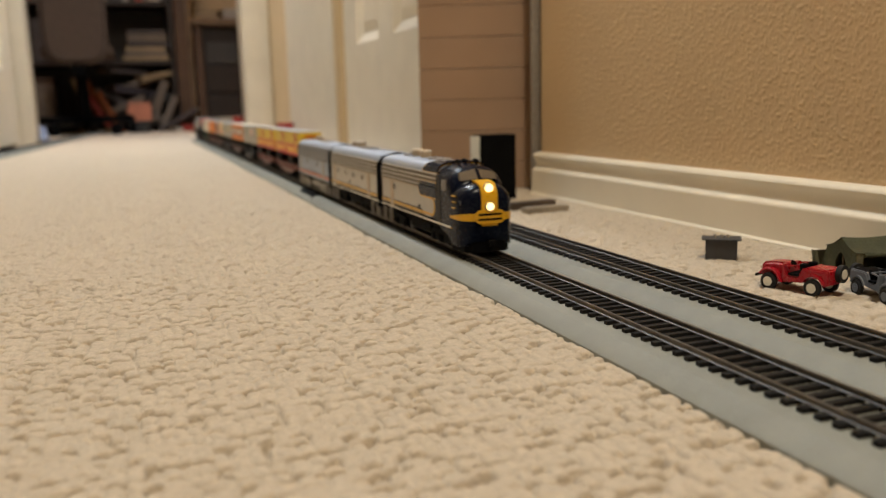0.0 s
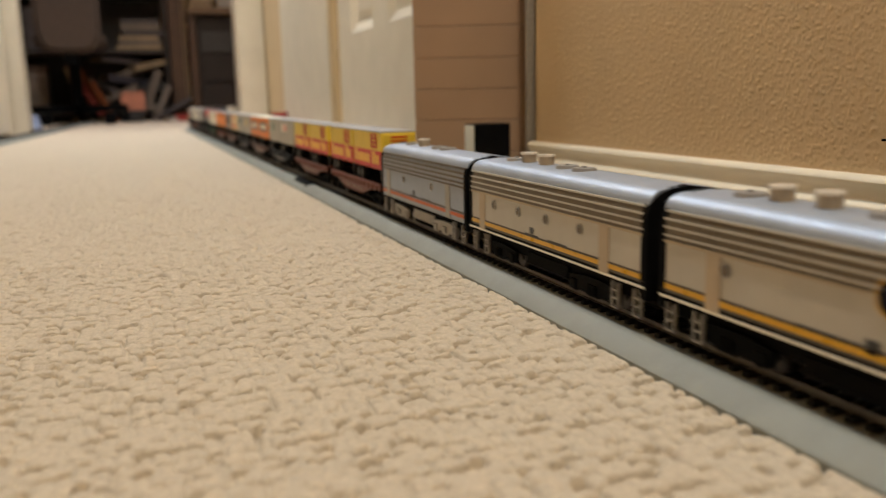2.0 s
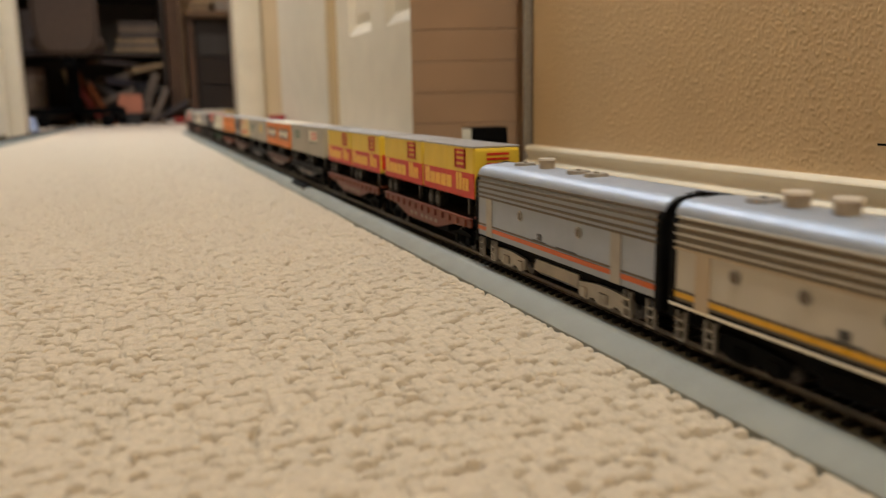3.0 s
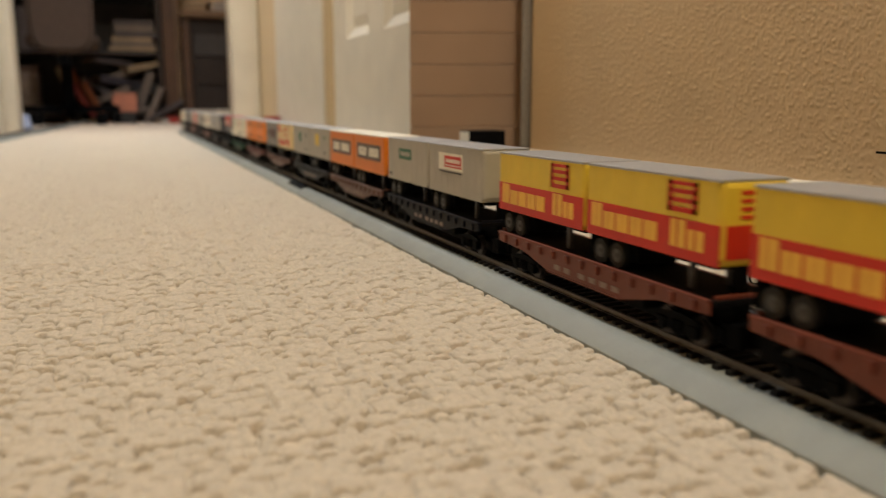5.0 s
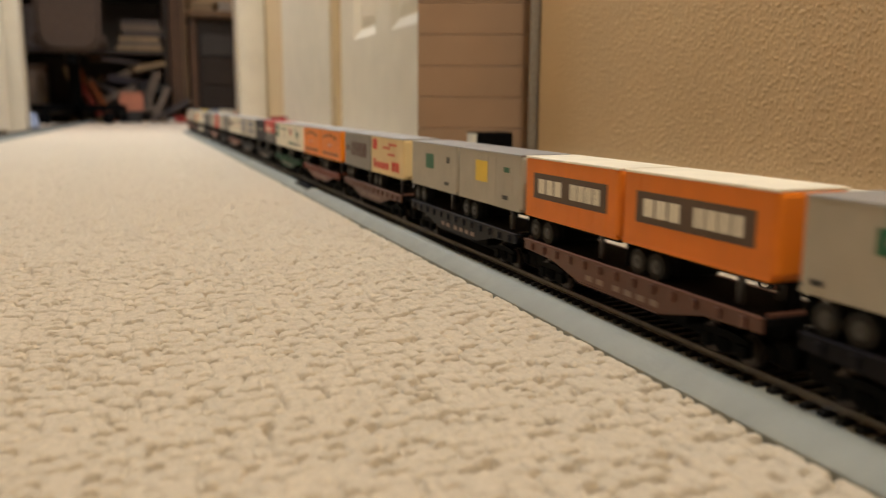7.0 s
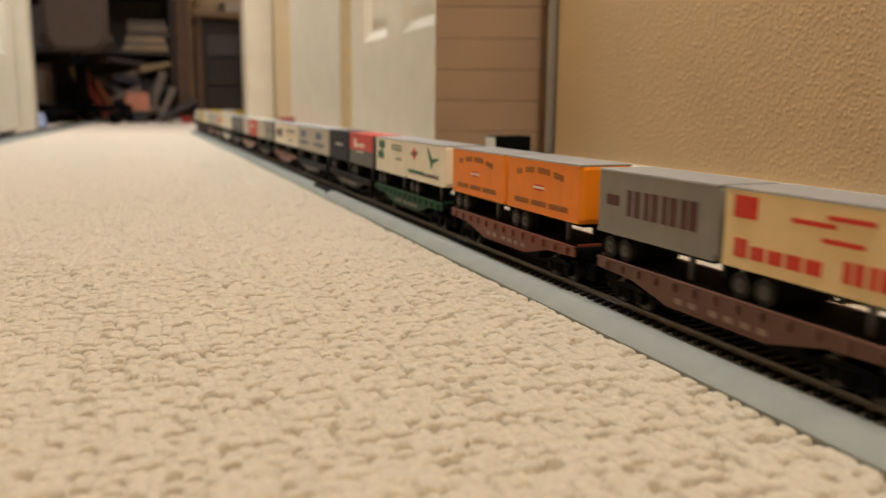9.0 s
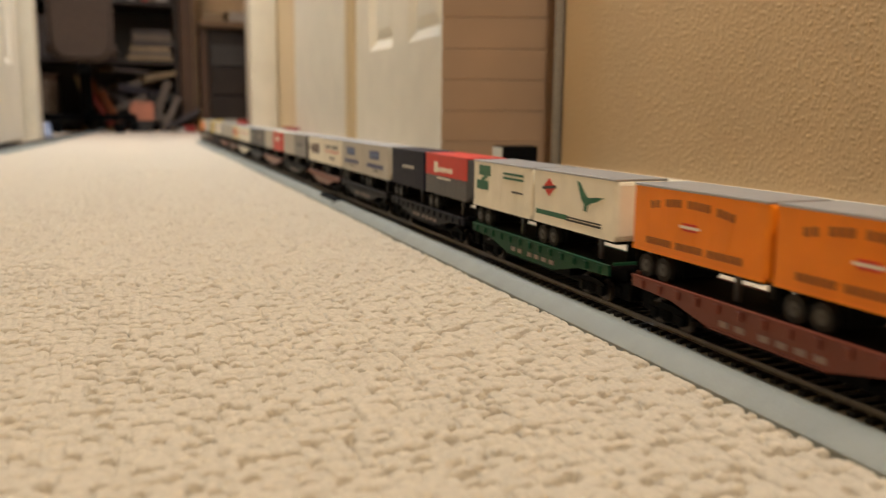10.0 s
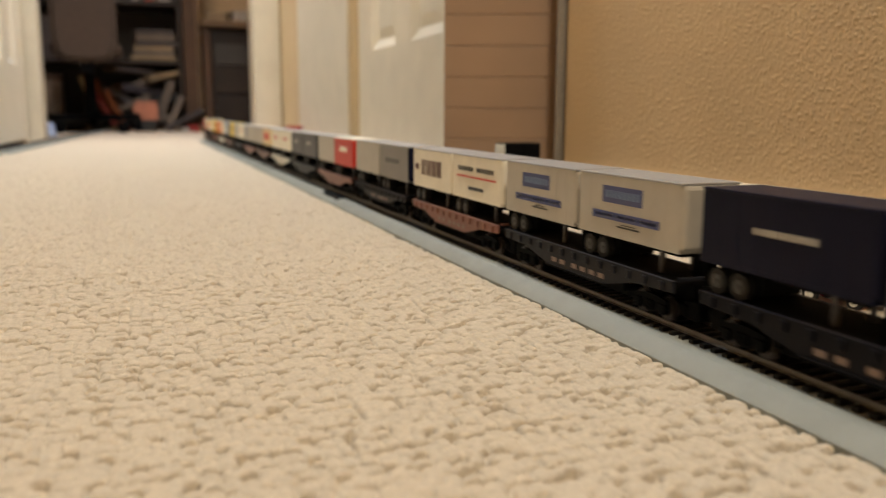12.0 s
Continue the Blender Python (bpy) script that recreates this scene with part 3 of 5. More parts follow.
        bmesh.ops.recalc_face_normals(bm, faces=bm.faces)
        part("roof_cap", bm, m, t, what, 35)
    for s in (-1, 1):
        bm = bmesh.new()
        q = [(s * 0.0012, 0.0570), (s * 0.0125, 0.0560), (s * 0.0116, 0.0606), (s * 0.0012, 0.0628)]
        lo, hi = [], []
        for x, z in q:
            y = f + 0.0135 + (z - 0.0556) * 0.95 + abs(x) * 0.17 - 0.0016
            lo.append(bm.verts.new((x, y, z)))
            hi.append(bm.verts.new((x, y + 0.005, z)))
        bm.faces.new(lo)
        bm.faces.new(hi)
        for i in range(4):
            bm.faces.new((lo[i], lo[(i + 1) % 4], hi[(i + 1) % 4], hi[i]))
        bmesh.ops.recalc_face_normals(bm, faces=bm.faces)
        part("windshield", bm, M_GLASS, t, "dark curved windshield pane")
        part("side_window", rounded(f + 0.0255, f + 0.0345, 0.0490, 0.0560, 0.0010, s * (h + 0.0001), 0.0004), M_GLASS, t, "dark cab side window")
        part("cab_door", box(*sorted((s * h, s * (h + 0.0003))), f + 0.0368, f + 0.0446, 0.0265, 0.0570, 0.0001), M_DOOR, t, "dark brown cab door")
        part("paint_lobe", rounded(f + 0.0446, f + 0.0800, 0.0425, 0.0522, 0.0047, s * (h + 0.0001), 0.00040, corners=(1, 0, 0, 1)), M_NAVY, t, "navy lobe of the cab colour")
        part("lobe_edge", rounded(f + 0.0446, f + 0.0808, 0.0417, 0.0530, 0.0053, s * (h + 0.0001), 0.00026, corners=(1, 0, 0, 1)), M_YELLOW, t, "yellow lobe edging")
        part("paint_lobe", box(*sorted((s * h, s * (h + 0.00020))), f + 0.0446, f + 0.0560, 0.0264, 0.0430), M_NAVY, t, "navy lower side of the cab colour")
        part("paint_lobe", rounded(f + 0.0490, f + 0.0720, 0.0318, 0.0413, 0.0046, s * (h + 0.0001), 0.00048, corners=(0, 1, 1, 0)), M_PALE, t, "pale rounded panel end")
        part("lobe_edge", rounded(f + 0.0478, f + 0.0720, 0.0299, 0.0424, 0.0060, s * (h + 0.0001), 0.00034, corners=(0, 1, 1, 0)), M_YELLOW, t, "yellow panel edging")
        for z in (0.0395, 0.0432, 0.0468):
            part("grab_iron", box(*sorted((s * 0.0172, s * 0.0184)), f + 0.0110, f + 0.0160, z, z + 0.0006), M_YELLOW, t)
        part("number_board", box(*sorted((s * 0.0152, s * 0.0168)), f + 0.0046, f + 0.0100, 0.0422, 0.0448, 0.0003), M_DARK, t, "dark number board")
        part("cab_sill", box(*sorted((s * h, s * (h + 0.0004))), f + 0.0175, f + 0.042, 0.0262, 0.0272), M_YELLOW, t, "yellow sill line")
    # yellow band round the nose, tapering to the sides
    ring = [(-w, y) for y, w in reversed(plan)] + [(w, y) for y, w in plan]
    ring = [(-0.0180, f + 0.0185)] + ring + [(0.0180, f + 0.0185)]
    bm = bmesh.new()
    rows = []
    for x, y in ring:
        far = min(1.0, max(0.0, (y - f) / 0.018))
        lo, hi = 0.0325 + 0.0006 * far, 0.0372 - 0.0026 * far
        nx_, ny_ = x / 0.0178, -(1 - abs(x) / 0.0185)
        rows.append([bm.verts.new((x + nx_ * o, y + ny_ * o, z)) for o, z in ((-0.0006, lo), (0.0005, lo), (0.0005, hi), (-0.0006, hi))])
    for a, c in zip(rows, rows[1:]):
        for k in range(4):
            bm.faces.new((a[k], a[(k + 1) % 4], c[(k + 1) % 4], c[k]))
    bm.faces.new(rows[0])
    bm.faces.new(rows[-1])
    bmesh.ops.recalc_face_normals(bm, faces=bm.faces)
    part("nose_band", bm, M_YELLOW, t, "yellow band round the nose", 40)
    line = [(f - 0.0018, 0.0300), (f - 0.0018, 0.0485), (f - 0.0012, 0.0499), (f - 0.0002, 0.0522), (f + 0.0012, 0.0540), (f + 0.0034, 0.0551), (f + 0.0070, 0.0559), (f + 0.0128, 0.0564)]
    bm = bmesh.new()
    prism(bm, line + [(y + 0.0008, z - 0.0012) for y, z in reversed(line)], "x", -0.0053, 0.0053)
    part("nose_stripe", bm, M_YELLOW, t, "yellow centre stripe on the nose", 40)
    for y, z0, z1, half, m, what in ((f - 0.0022, 0.0308, 0.0392, 0.0100, M_YELLOW, "yellow winged herald plate"), (f - 0.0024, 0.0328, 0.0340, 0.0078, M_BLACK, ""), (f - 0.0024, 0.0358, 0.0370, 0.0078, M_BLACK, "")):
        part("herald" if what else "herald_line", rounded(-half, half, z0, z1, min(0.0040, (z1 - z0) / 2), 0.0), m, t, what).matrix_local = Matrix.Translation((0, y, 0)) @ Matrix.Rotation(radians(90), 4, "Z")
    for y, z, rr_ in ((f - 0.0001, 0.0524, 0.0026), (f - 0.0020, 0.0412, 0.0024)):
        m = Matrix.Translation((0, y, z)) @ Matrix.Rotation(radians(90), 4, "X")
        bm = bmesh.new()
        disc(bm, m, rr_ + 0.0006, rr_ + 0.0006, 0.0014, 24)
        ring_ob = part("headlight", bm, M_STEEL, t, "", 40)
        bm = bmesh.new()
        disc(bm, m, rr_, rr_, 0.0022, 24)
        part("lens", bm, M_LAMP, ring_ob, "glowing warm headlight lens")
    part("pilot", loft([(f + 0.0005, 0.0105, 0.0128, 0.0225, 0.002), (f + 0.004, 0.0145, 0.0128, 0.0225, 0.002), (f + 0.020, 0.0168, 0.0130, 0.0225, 0.002)]), M_BLACK, t, "black front pilot", 35)
    c = part("coupler", shared("coupler", coupler_mesh, M_BLACK), M_BLACK, t)
    c.location = (0, f + 0.004, 0.001)
    for x, y in ((-0.006, 0.036), (0.006, 0.036), (0.0, 0.040)):
        bm = bmesh.new()
        disc(bm, Matrix.Translation((x, f + y - 0.003, top + 0.0022)) @ Matrix.Rotation(radians(90), 4, "X"), 0.0013, 0.0005, 0.007, 12)
        cuboid(bm, x - 0.0006, x + 0.0006, f + y - 0.003, f + y - 0.002, top - 0.001, top + 0.002)
        part("roof_horn", bm, M_BLACK, t, "black roof air horn", 40)
    part("roof_hatch", box(-0.006, 0.006, f + 0.046, f + 0.058, top - 0.001, top + 0.0012, 0.0004), M_BLACK, t, "black roof hatch")
    return t


def sill_mesh(L):
    def make():
        bm = bmesh.new()
        h = L / 2
        prism(bm, [(-h, 0.0316), (-h, 0.0266), (-h * 0.66, 0.0255), (-h * 0.36, 0.0200), (h * 0.36, 0.0200), (h * 0.66, 0.0255), (h, 0.0266), (h, 0.0316)], "x", -0.0006, 0.0006)
        cuboid(bm, -0.0012, 0.0008, -h, h, 0.0308, 0.0318)
        cuboid(bm, -0.0012, 0.0006, -h * 0.36, h * 0.36, 0.0199, 0.0205)
        return bm
    return make


FLAT = 0.176


def flat_car(colour, near):
    name = {"oxide": "red oxide", "brown": "brown", "rose": "faded red-brown", "carblack": "black", "cardark": "dark grey", "cargreen": "green", "carwhite": "white"}[colour]
    p = paint(colour)
    t = thing("flat_car", f"{name} piggyback flat car with fish-belly side sills", "flat car", "flat cars of the train")
    d = part("deck", shared("flat_deck", lambda: box(-0.0150, 0.0150, -FLAT / 2, FLAT / 2, 0.0296, 0.0316, 0.0003), M_DECK), M_DECK, t, "dark deck with the shade under the trailers in its colour")
    part("centre_sill", shared("centre_sill", lambda: box(-0.004, 0.004, -FLAT / 2 + 0.004, FLAT / 2 - 0.004, 0.0205, 0.0296), M_BLACK), M_BLACK, t)
    # added black box; stands in for the shade below the deck
    part("underframe", shared("under_car_shade_block", lambda: box(-0.0075, 0.0075, -FLAT / 2 + 0.004, FLAT / 2 - 0.004, 0.0150, 0.0204, 0.0006), M_BLACK), M_BLACK, t)
    for y in (-0.044, -0.022, 0.0, 0.022, 0.044):
        c = part("cross_bearer", shared("cross_bearer", lambda: box(-0.0145, 0.0145, -0.0012, 0.0012, 0.0192, 0.0296), M_BLACK), M_BLACK, t)
        c.location = (0, y, 0)
    for s in (-1, 1):
        g = part("side_sill", shared("side_sill", sill_mesh(FLAT - 0.004), p), p, t)
        g.location = (s * 0.0155, 0, 0)
        g.rotation_euler = (0, 0, 0 if s < 0 else math.pi)
        if near and s < 0:
            for i in range(13):
                k = part("stake_pocket", shared("stake_pocket", lambda: box(-0.0012, 0.0, -0.0014, 0.0014, 0.0268, 0.0306, 0.0002), p), p, g)
                k.location = (-0.0006, -0.078 + i * 0.013, 0)
            for y0 in (-0.030, -0.021, -0.012, -0.003, 0.010, 0.019):
                k = part("lettering_bar", shared("car_bar", lambda: box(-0.0009, -0.0005, 0, 0.0052, 0.0222, 0.0246), paint("faded")), paint("faded"), g)
                k.location = (0, y0, 0)
    for s in (-1, 1):
        w = part("end_rail", shared("end_rail", lambda: box(-0.0135, 0.0135, -0.0008, 0.0008, 0.0316, 0.0330, 0.0002), p), p, t)
        w.location = (0, s * (FLAT / 2 - 0.002), 0)
        c = part("coupler", shared("coupler", coupler_mesh, M_BLACK), M_BLACK, t)
        c.location = (0, s * (FLAT / 2 - 0.001), 0)
        c.rotation_euler = (0, 0, 0 if s < 0 else math.pi)
        truck(t, s * 0.064, M_BLACK, 0.0095, 0.0112, 0.0243)
        part("hitch", shared("hitch", lambda: box(-0.003, 0.003, -0.0014, 0.0014, 0.0316, 0.0436, 0.0006), M_BLACK), M_BLACK, t, "black trailer hitch stand").location = (0, -0.082 if s < 0 else 0.009, 0)
        # added black block that keeps the gap between cars as dark as shade
        part("draft_gear", shared("draft_gear", lambda: box(-0.0065, 0.0065, -0.005, 0.005, 0.0140, 0.0225, 0.0006), M_BLACK), M_BLACK, t).location = (0, s * (FLAT / 2 - 0.0015), 0)
    return t


SHAPES = [("green", [(0.57, 0.92), (0.60, 0.90), (0.655, 0.74), (0.70, 0.63), (0.78, 0.66), (0.88, 0.68), (0.80, 0.58), (0.74, 0.54), (0.70, 0.48), (0.69, 0.36), (0.655, 0.38), (0.66, 0.50), (0.62, 0.60)]),
          ("red", [(0.13, 0.70), (0.21, 0.88), (0.29, 0.70), (0.21, 0.52)]), ("ink", [(0.12, 0.64), (0.12, 0.70), (0.30, 0.76), (0.30, 0.70)])]
TL, TW, TZ0, TZ1 = 0.0876, 0.0290, 0.0440, 0.0735


def rubber_wheel():
    bm = bmesh.new()
    turn = Matrix.Rotation(radians(90), 4, "Y")
    disc(bm, turn, 0.0052, 0.0052, 0.0034, 22)
    return bm


def hub_mesh():
    bm = bmesh.new()
    turn = Matrix.Rotation(radians(90), 4, "Y")
    disc(bm, turn, 0.0028, 0.0028, 0.0038, 16)
    disc(bm, turn, 0.0011, 0.0011, 0.0052, 10)
    return bm


def trailer(side, decals, words, front=None, roof="tin", near=True):
    """A short semi-trailer; decals: (u0, u1, v0, v1, paint), u from its tail to its head, v from the floor up."""
    t = thing("semi_trailer", f"{words} model semi-trailer on a flat car", "trailer", "piggyback trailers")
    p = paint(side)
    fp = paint(front) if front else p
    rp = M_TIN if roof == "tin" else paint(roof)
    h = TL / 2
    part("body", shared("trailer_body", lambda: box(-TW / 2, TW / 2, -h + 0.0022, h, TZ0, TZ1 - 0.0008, 0.0005), p), p, t)
    part("front_panel", shared("trailer_front", lambda: box(-TW / 2 + 0.0003, TW / 2 - 0.0003, -h, -h + 0.0046, TZ0 + 0.0003, TZ1 - 0.001, 0.0019), fp), fp, t, "", 40)
    part("roof", shared("trailer_roof", lambda: box(-TW / 2 - 0.0002, TW / 2 + 0.0002, -h + 0.0012, h + 0.0002, TZ1 - 0.0012, TZ1, 0.0004), rp), rp, t, "pale metal roof")
    part("bottom_rail", shared("trailer_rail", lambda: box(-TW / 2 - 0.00008, TW / 2 + 0.00008, -h + 0.002, h, TZ0 - 0.0006, TZ0 + 0.0010), p), p, t)
    part("rear_door", shared("trailer_door", lambda: box(-TW / 2 + 0.001, TW / 2 - 0.001, h, h + 0.0005, TZ0 + 0.001, TZ1 - 0.002), p), p, t)
    part("chassis", shared("trailer_chassis", lambda: box(-0.006, 0.006, -h + 0.012, h - 0.002, TZ0 - 0.0040, TZ0 - 0.0004), M_BLACK), M_BLACK, t)
    for s in (-1, 1):
        leg = part("landing_leg", shared("landing_leg", lambda: box(-0.001, 0.001, -0.0012, 0.0012, 0.0316, TZ0, 0.0002), M_DARK), M_DARK, t)
        leg.location = (s * 0.0085, -h + 0.022, 0)
        for y in (h - 0.0100, h - 0.0228):
            w = part("tyre", shared("rubber_wheel", rubber_wheel, M_TYRE, 40), M_TYRE, t)
            w.location = (s * 0.0118, y, 0.0316 + 0.0052)
            part("hub", shared("rubber_hub", hub_mesh, M_HUB, 40), M_HUB, w)
        fl = part("mud_flap", shared("mud_flap", lambda: box(-0.0032, 0.0032, -0.0003, 0.0003, 0.0335, TZ0), M_BLACK), M_BLACK, t)
        fl.location = (s * 0.0105, h - 0.0025, 0)
    part("axle_frame", shared("axle_frame", lambda: box(-0.0095, 0.0095, -0.015, 0.010, 0.0345, TZ0 - 0.001), M_BLACK), M_BLACK, t).location = (0, h - 0.0165, 0)
    for i, (u0, u1, v0, v1, key, *glyph) in enumerate(decals):
        y1, y0 = h - 0.0005 - u0 * (TL - 0.002), h - 0.0005 - u1 * (TL - 0.002)
        z0, z1 = TZ0 + 0.0010 + v0 * 0.0272, TZ0 + 0.0010 + v1 * 0.0272
        lift = 0.00012 + 0.00008 * min(i, 3)
        bm = bmesh.new()
        if not glyph:
            cuboid(bm, -TW / 2 - lift, -TW / 2 + 0.0002, y0, y1, z0, z1)
        else:
            # a pair of plain upright bars with a slit between them
            w = (y1 - y0) * (0.46 + 0.06 * (glyph[0] % 2))
            cuboid(bm, -TW / 2 - lift, -TW / 2 + 0.0002, y0, y0 + w, z0, z1)
            cuboid(bm, -TW / 2 - lift, -TW / 2 + 0.0002, y1 - w * 0.8, y1, z0, z1)
        part("marking", bm, paint(key), t)
    for k, (key, pts) in enumerate(SHAPES if words == "white green-eagle" else ()):
        bm = bmesh.new()
        prism(bm, [(h - 0.0005 - u * (TL - 0.002), TZ0 + 0.0010 + v * 0.0272) for u, v in pts], "x", -TW / 2 - 0.00022 - 0.0001 * k, -TW / 2 + 0.0002)
        part("marking", bm, paint(key), t)
    if side == "yellow" and near:
        part("front_marking", box(-TW / 2 + 0.0018, TW / 2 - 0.0018, -h - 0.0002, -h + 0.0004, TZ0 + 0.002, TZ0 + 0.0138), paint("red"), t, "red lower half of the front")
        for z in (0.0158, 0.0186, 0.0214, 0.0242):
            part("front_marking", box(-0.0070, 0.0070, -h - 0.0002, -h + 0.0004, TZ0 + z, TZ0 + z + 0.0014), paint("red"), t)
    if near:
        for k in range(1, 8):
            q = part("side_rivet_rail", shared("side_rib", lambda: box(-0.00010, 0.0002, -0.00025, 0.00025, TZ0 + 0.001, TZ1 - 0.0015), p), p, t)
            q.location = (-TW / 2, -h + k * TL / 8, 0)
    return t


def word(u0, u1, v0, v1, n, key, tall=(0,), gap=0.22):
    """Unreadable lettering as a row of plain bars."""
    w = (u1 - u0) / n
    return [(u0 + i * w + w * gap / 2, u0 + (i + 1) * w - w * gap / 2, v0, v1 if i in tall else v0 + (v1 - v0) * 0.72, key, i * 2 + n) for i in range(n)]


def arch(u0, u1, v0, v1, n, key, rise, skip=()):
    """A curved line of small lettering as short plain bars."""
    w = (u1 - u0) / n
    up = [rise * (1 - ((i + 0.5) / n * 2 - 1) ** 2) for i in range(n)]
    return [(u0 + (i + 0.16) * w, u0 + (i + 0.84) * w, v0 + up[i], v1 + up[i], key) for i in range(n) if i not in skip]


SF = [(-0.005, 1.008, -0.06, 0.47, "red")] + word(0.03, 0.60, 0.08, 0.45, 5, "script", (0,), 0.16) + word(0.68, 0.92, 0.08, 0.45, 2, "script", (0,), 0.16) + \
     [(0.66, 0.86, 0.55, 0.62, "red"), (0.66, 0.86, 0.68, 0.74, "red"), (0.66, 0.86, 0.80, 0.86, "red"), (0.66, 0.86, 0.91, 0.96, "red"), (0.66, 0.69, 0.55, 0.96, "red"), (0.83, 0.86, 0.55, 0.96, "red")]
SOO = [(0.10, 0.90, 0.30, 0.76, "brownplate")] + word(0.15, 0.44, 0.40, 0.66, 3, "white", (0, 1, 2)) + word(0.52, 0.84, 0.40, 0.66, 4, "white", (0, 1, 2, 3))
LABELS = {
    "sf": ("yellow", SF, "yellow and red", None, "tin"),
    "grey_green": ("grey", [(0.30, 0.62, 0.52, 0.80, "green"), (0.04, 0.10, 0.05, 0.12, "ink")] + arch(0.34, 0.59, 0.61, 0.72, 6, "grey", 0.0), "silver-grey green-labelled", None, "tin"),
    "grey_red": ("grey", [(0.20, 0.66, 0.48, 0.86, "white"), (0.32, 0.64, 0.54, 0.80, "red"), (0.22, 0.64, 0.42, 0.45, "ink")] + arch(0.35, 0.62, 0.65, 0.73, 8, "white", 0.0) + [(0.34, 0.62, 0.58, 0.60, "white")], "silver-grey red-labelled", None, "tin"),
    "soo": ("orange", SOO, "orange brown-plated", None, "white"),
    "grey_green2": ("grey", [(0.34, 0.52, 0.42, 0.78, "green"), (0.80, 0.86, 0.62, 0.76, "ink"), (0.76, 0.84, 0.10, 0.18, "ink")], "silver-grey green-labelled", None, "tin"),
    "grey_yellow": ("grey", [(0.30, 0.50, 0.38, 0.82, "yellow"), (0.76, 0.84, 0.66, 0.76, "green"), (0.74, 0.82, 0.12, 0.2, "ink")], "silver-grey yellow-labelled", None, "tin"),
    "acme": ("midgrey", word(0.26, 0.88, 0.30, 0.74, 4, "maroon", (0, 1, 2, 3)) + [(0.08, 0.20, 0.44, 0.62, "maroon")], "grey maroon-lettered", None, "tin"),
    "cream": ("cream", word(0.06, 0.58, 0.10, 0.36, 5, "red") + word(0.66, 0.90, 0.10, 0.36, 2, "red", (0, 1)) + [(0.06, 0.20, 0.64, 0.94, "red"), (0.40, 0.62, 0.70, 0.76, "red"), (0.58, 0.80, 0.80, 0.86, "red"), (0.56, 0.76, 0.52, 0.58, "red")], "cream red-lettered", None, "tin"),
    "gold": ("gold", arch(0.14, 0.80, 0.66, 0.78, 15, "umber", 0.10, (2, 6, 11)) + [(0.42, 0.53, 0.50, 0.53, "red"), (0.40, 0.55, 0.45, 0.49, "white"), (0.42, 0.53, 0.41, 0.44, "red")] + arch(0.12, 0.86, 0.09, 0.20, 24, "umber", 0.0, (7, 15)), "golden-orange", None, "tin"),
    "white_a": ("white", [(0.10, 0.32, 0.70, 0.94, "green"), (0.06, 0.28, 0.36, 0.58, "green"), (0.16, 0.22, 0.585, 0.645, "green"), (0.20, 0.26, 0.635, 0.695, "green"), (0.56, 0.88, 0.80, 0.85, "green"), (0.56, 0.88, 0.70, 0.75, "green"), (0.70, 0.88, 0.42, 0.46, "ink")], "white green-marked", None, "tin"),
    "white_b": ("white", [(0.03, 0.46, 0.12, 0.22, "green"), (0.44, 0.86, 0.11, 0.15, "ink"), (0.44, 0.86, 0.17, 0.20, "ink")], "white green-eagle", None, "tin"),
    "navy": ("navy", arch(0.34, 0.72, 0.49, 0.58, 11, "lightgrey", 0.0), "navy blue", None, "navy"),
    "red_slate": ("slate", [(0, 1, 0.46, 1.0, "red"), (0.22, 0.32, 0.54, 0.84, "white"), (0.30, 0.62, 0.38, 0.42, "white")] + arch(0.31, 0.68, 0.57, 0.70, 7, "white", 0.0), "red and slate", "slate", "red"),
    "blue_label": ("lightgrey", [(0.26, 0.66, 0.54, 0.84, "blue"), (0.42, 0.64, 0.13, 0.16, "ink"), (0.46, 0.60, 0.18, 0.195, "ink"), (0.16, 0.82, 0.24, 0.38, "blue")] + arch(0.19, 0.80, 0.29, 0.34, 16, "lightgrey", 0.0, (5, 11)) + arch(0.29, 0.64, 0.63, 0.76, 8, "skyblue", 0.0), "pale grey blue-labelled", None, "tin"),
    "acme_cream": ("white", word(0.22, 0.78, 0.30, 0.74, 4, "maroon", (0, 1, 2, 3)) + [(0.06, 0.16, 0.44, 0.6, "maroon")], "white maroon-lettered", None, "tin"),
    "express": ("white", arch(0.12, 0.46, 0.64, 0.75, 8, "ink", 0.0) + arch(0.52, 0.86, 0.64, 0.75, 7, "ink", 0.0) + [(0.10, 0.90, 0.48, 0.52, "red"), (0.36, 0.66, 0.18, 0.26, "ink")], "white black-lettered", None, "tin"),
    "plain": ("lightgrey", [], "plain pale grey", None, "tin"),
    "steel_navy": ("midgrey", [(0.2, 0.7, 0.45, 0.6, "slate")], "grey navy-fronted", "navy", "tin"),
    "red": ("red", [(0.3, 0.7, 0.5, 0.7, "white")], "bright red", None, "white"),
    "dark": ("slate", [(0.3, 0.6, 0.5, 0.62, "lightgrey")], "dark slate", None, "tin"),
    "white": ("white", [(0.3, 0.7, 0.5, 0.62, "red")], "white red-barred", None, "tin"),
    "pink": ("cream", [(0.1, 0.8, 0.3, 0.7, "red")], "cream red-panelled", None, "tin"),
    "yellow": ("yellow", [(0.2, 0.8, 0.4, 0.6, "ink")], "yellow", None, "yellow"),
    "orange": ("orange", [(0.2, 0.8, 0.4, 0.6, "white")], "orange", None, "tin"),
    "blue": ("skyblue", [(0.2, 0.8, 0.4, 0.6, "white")], "light blue", None, "tin"),
}
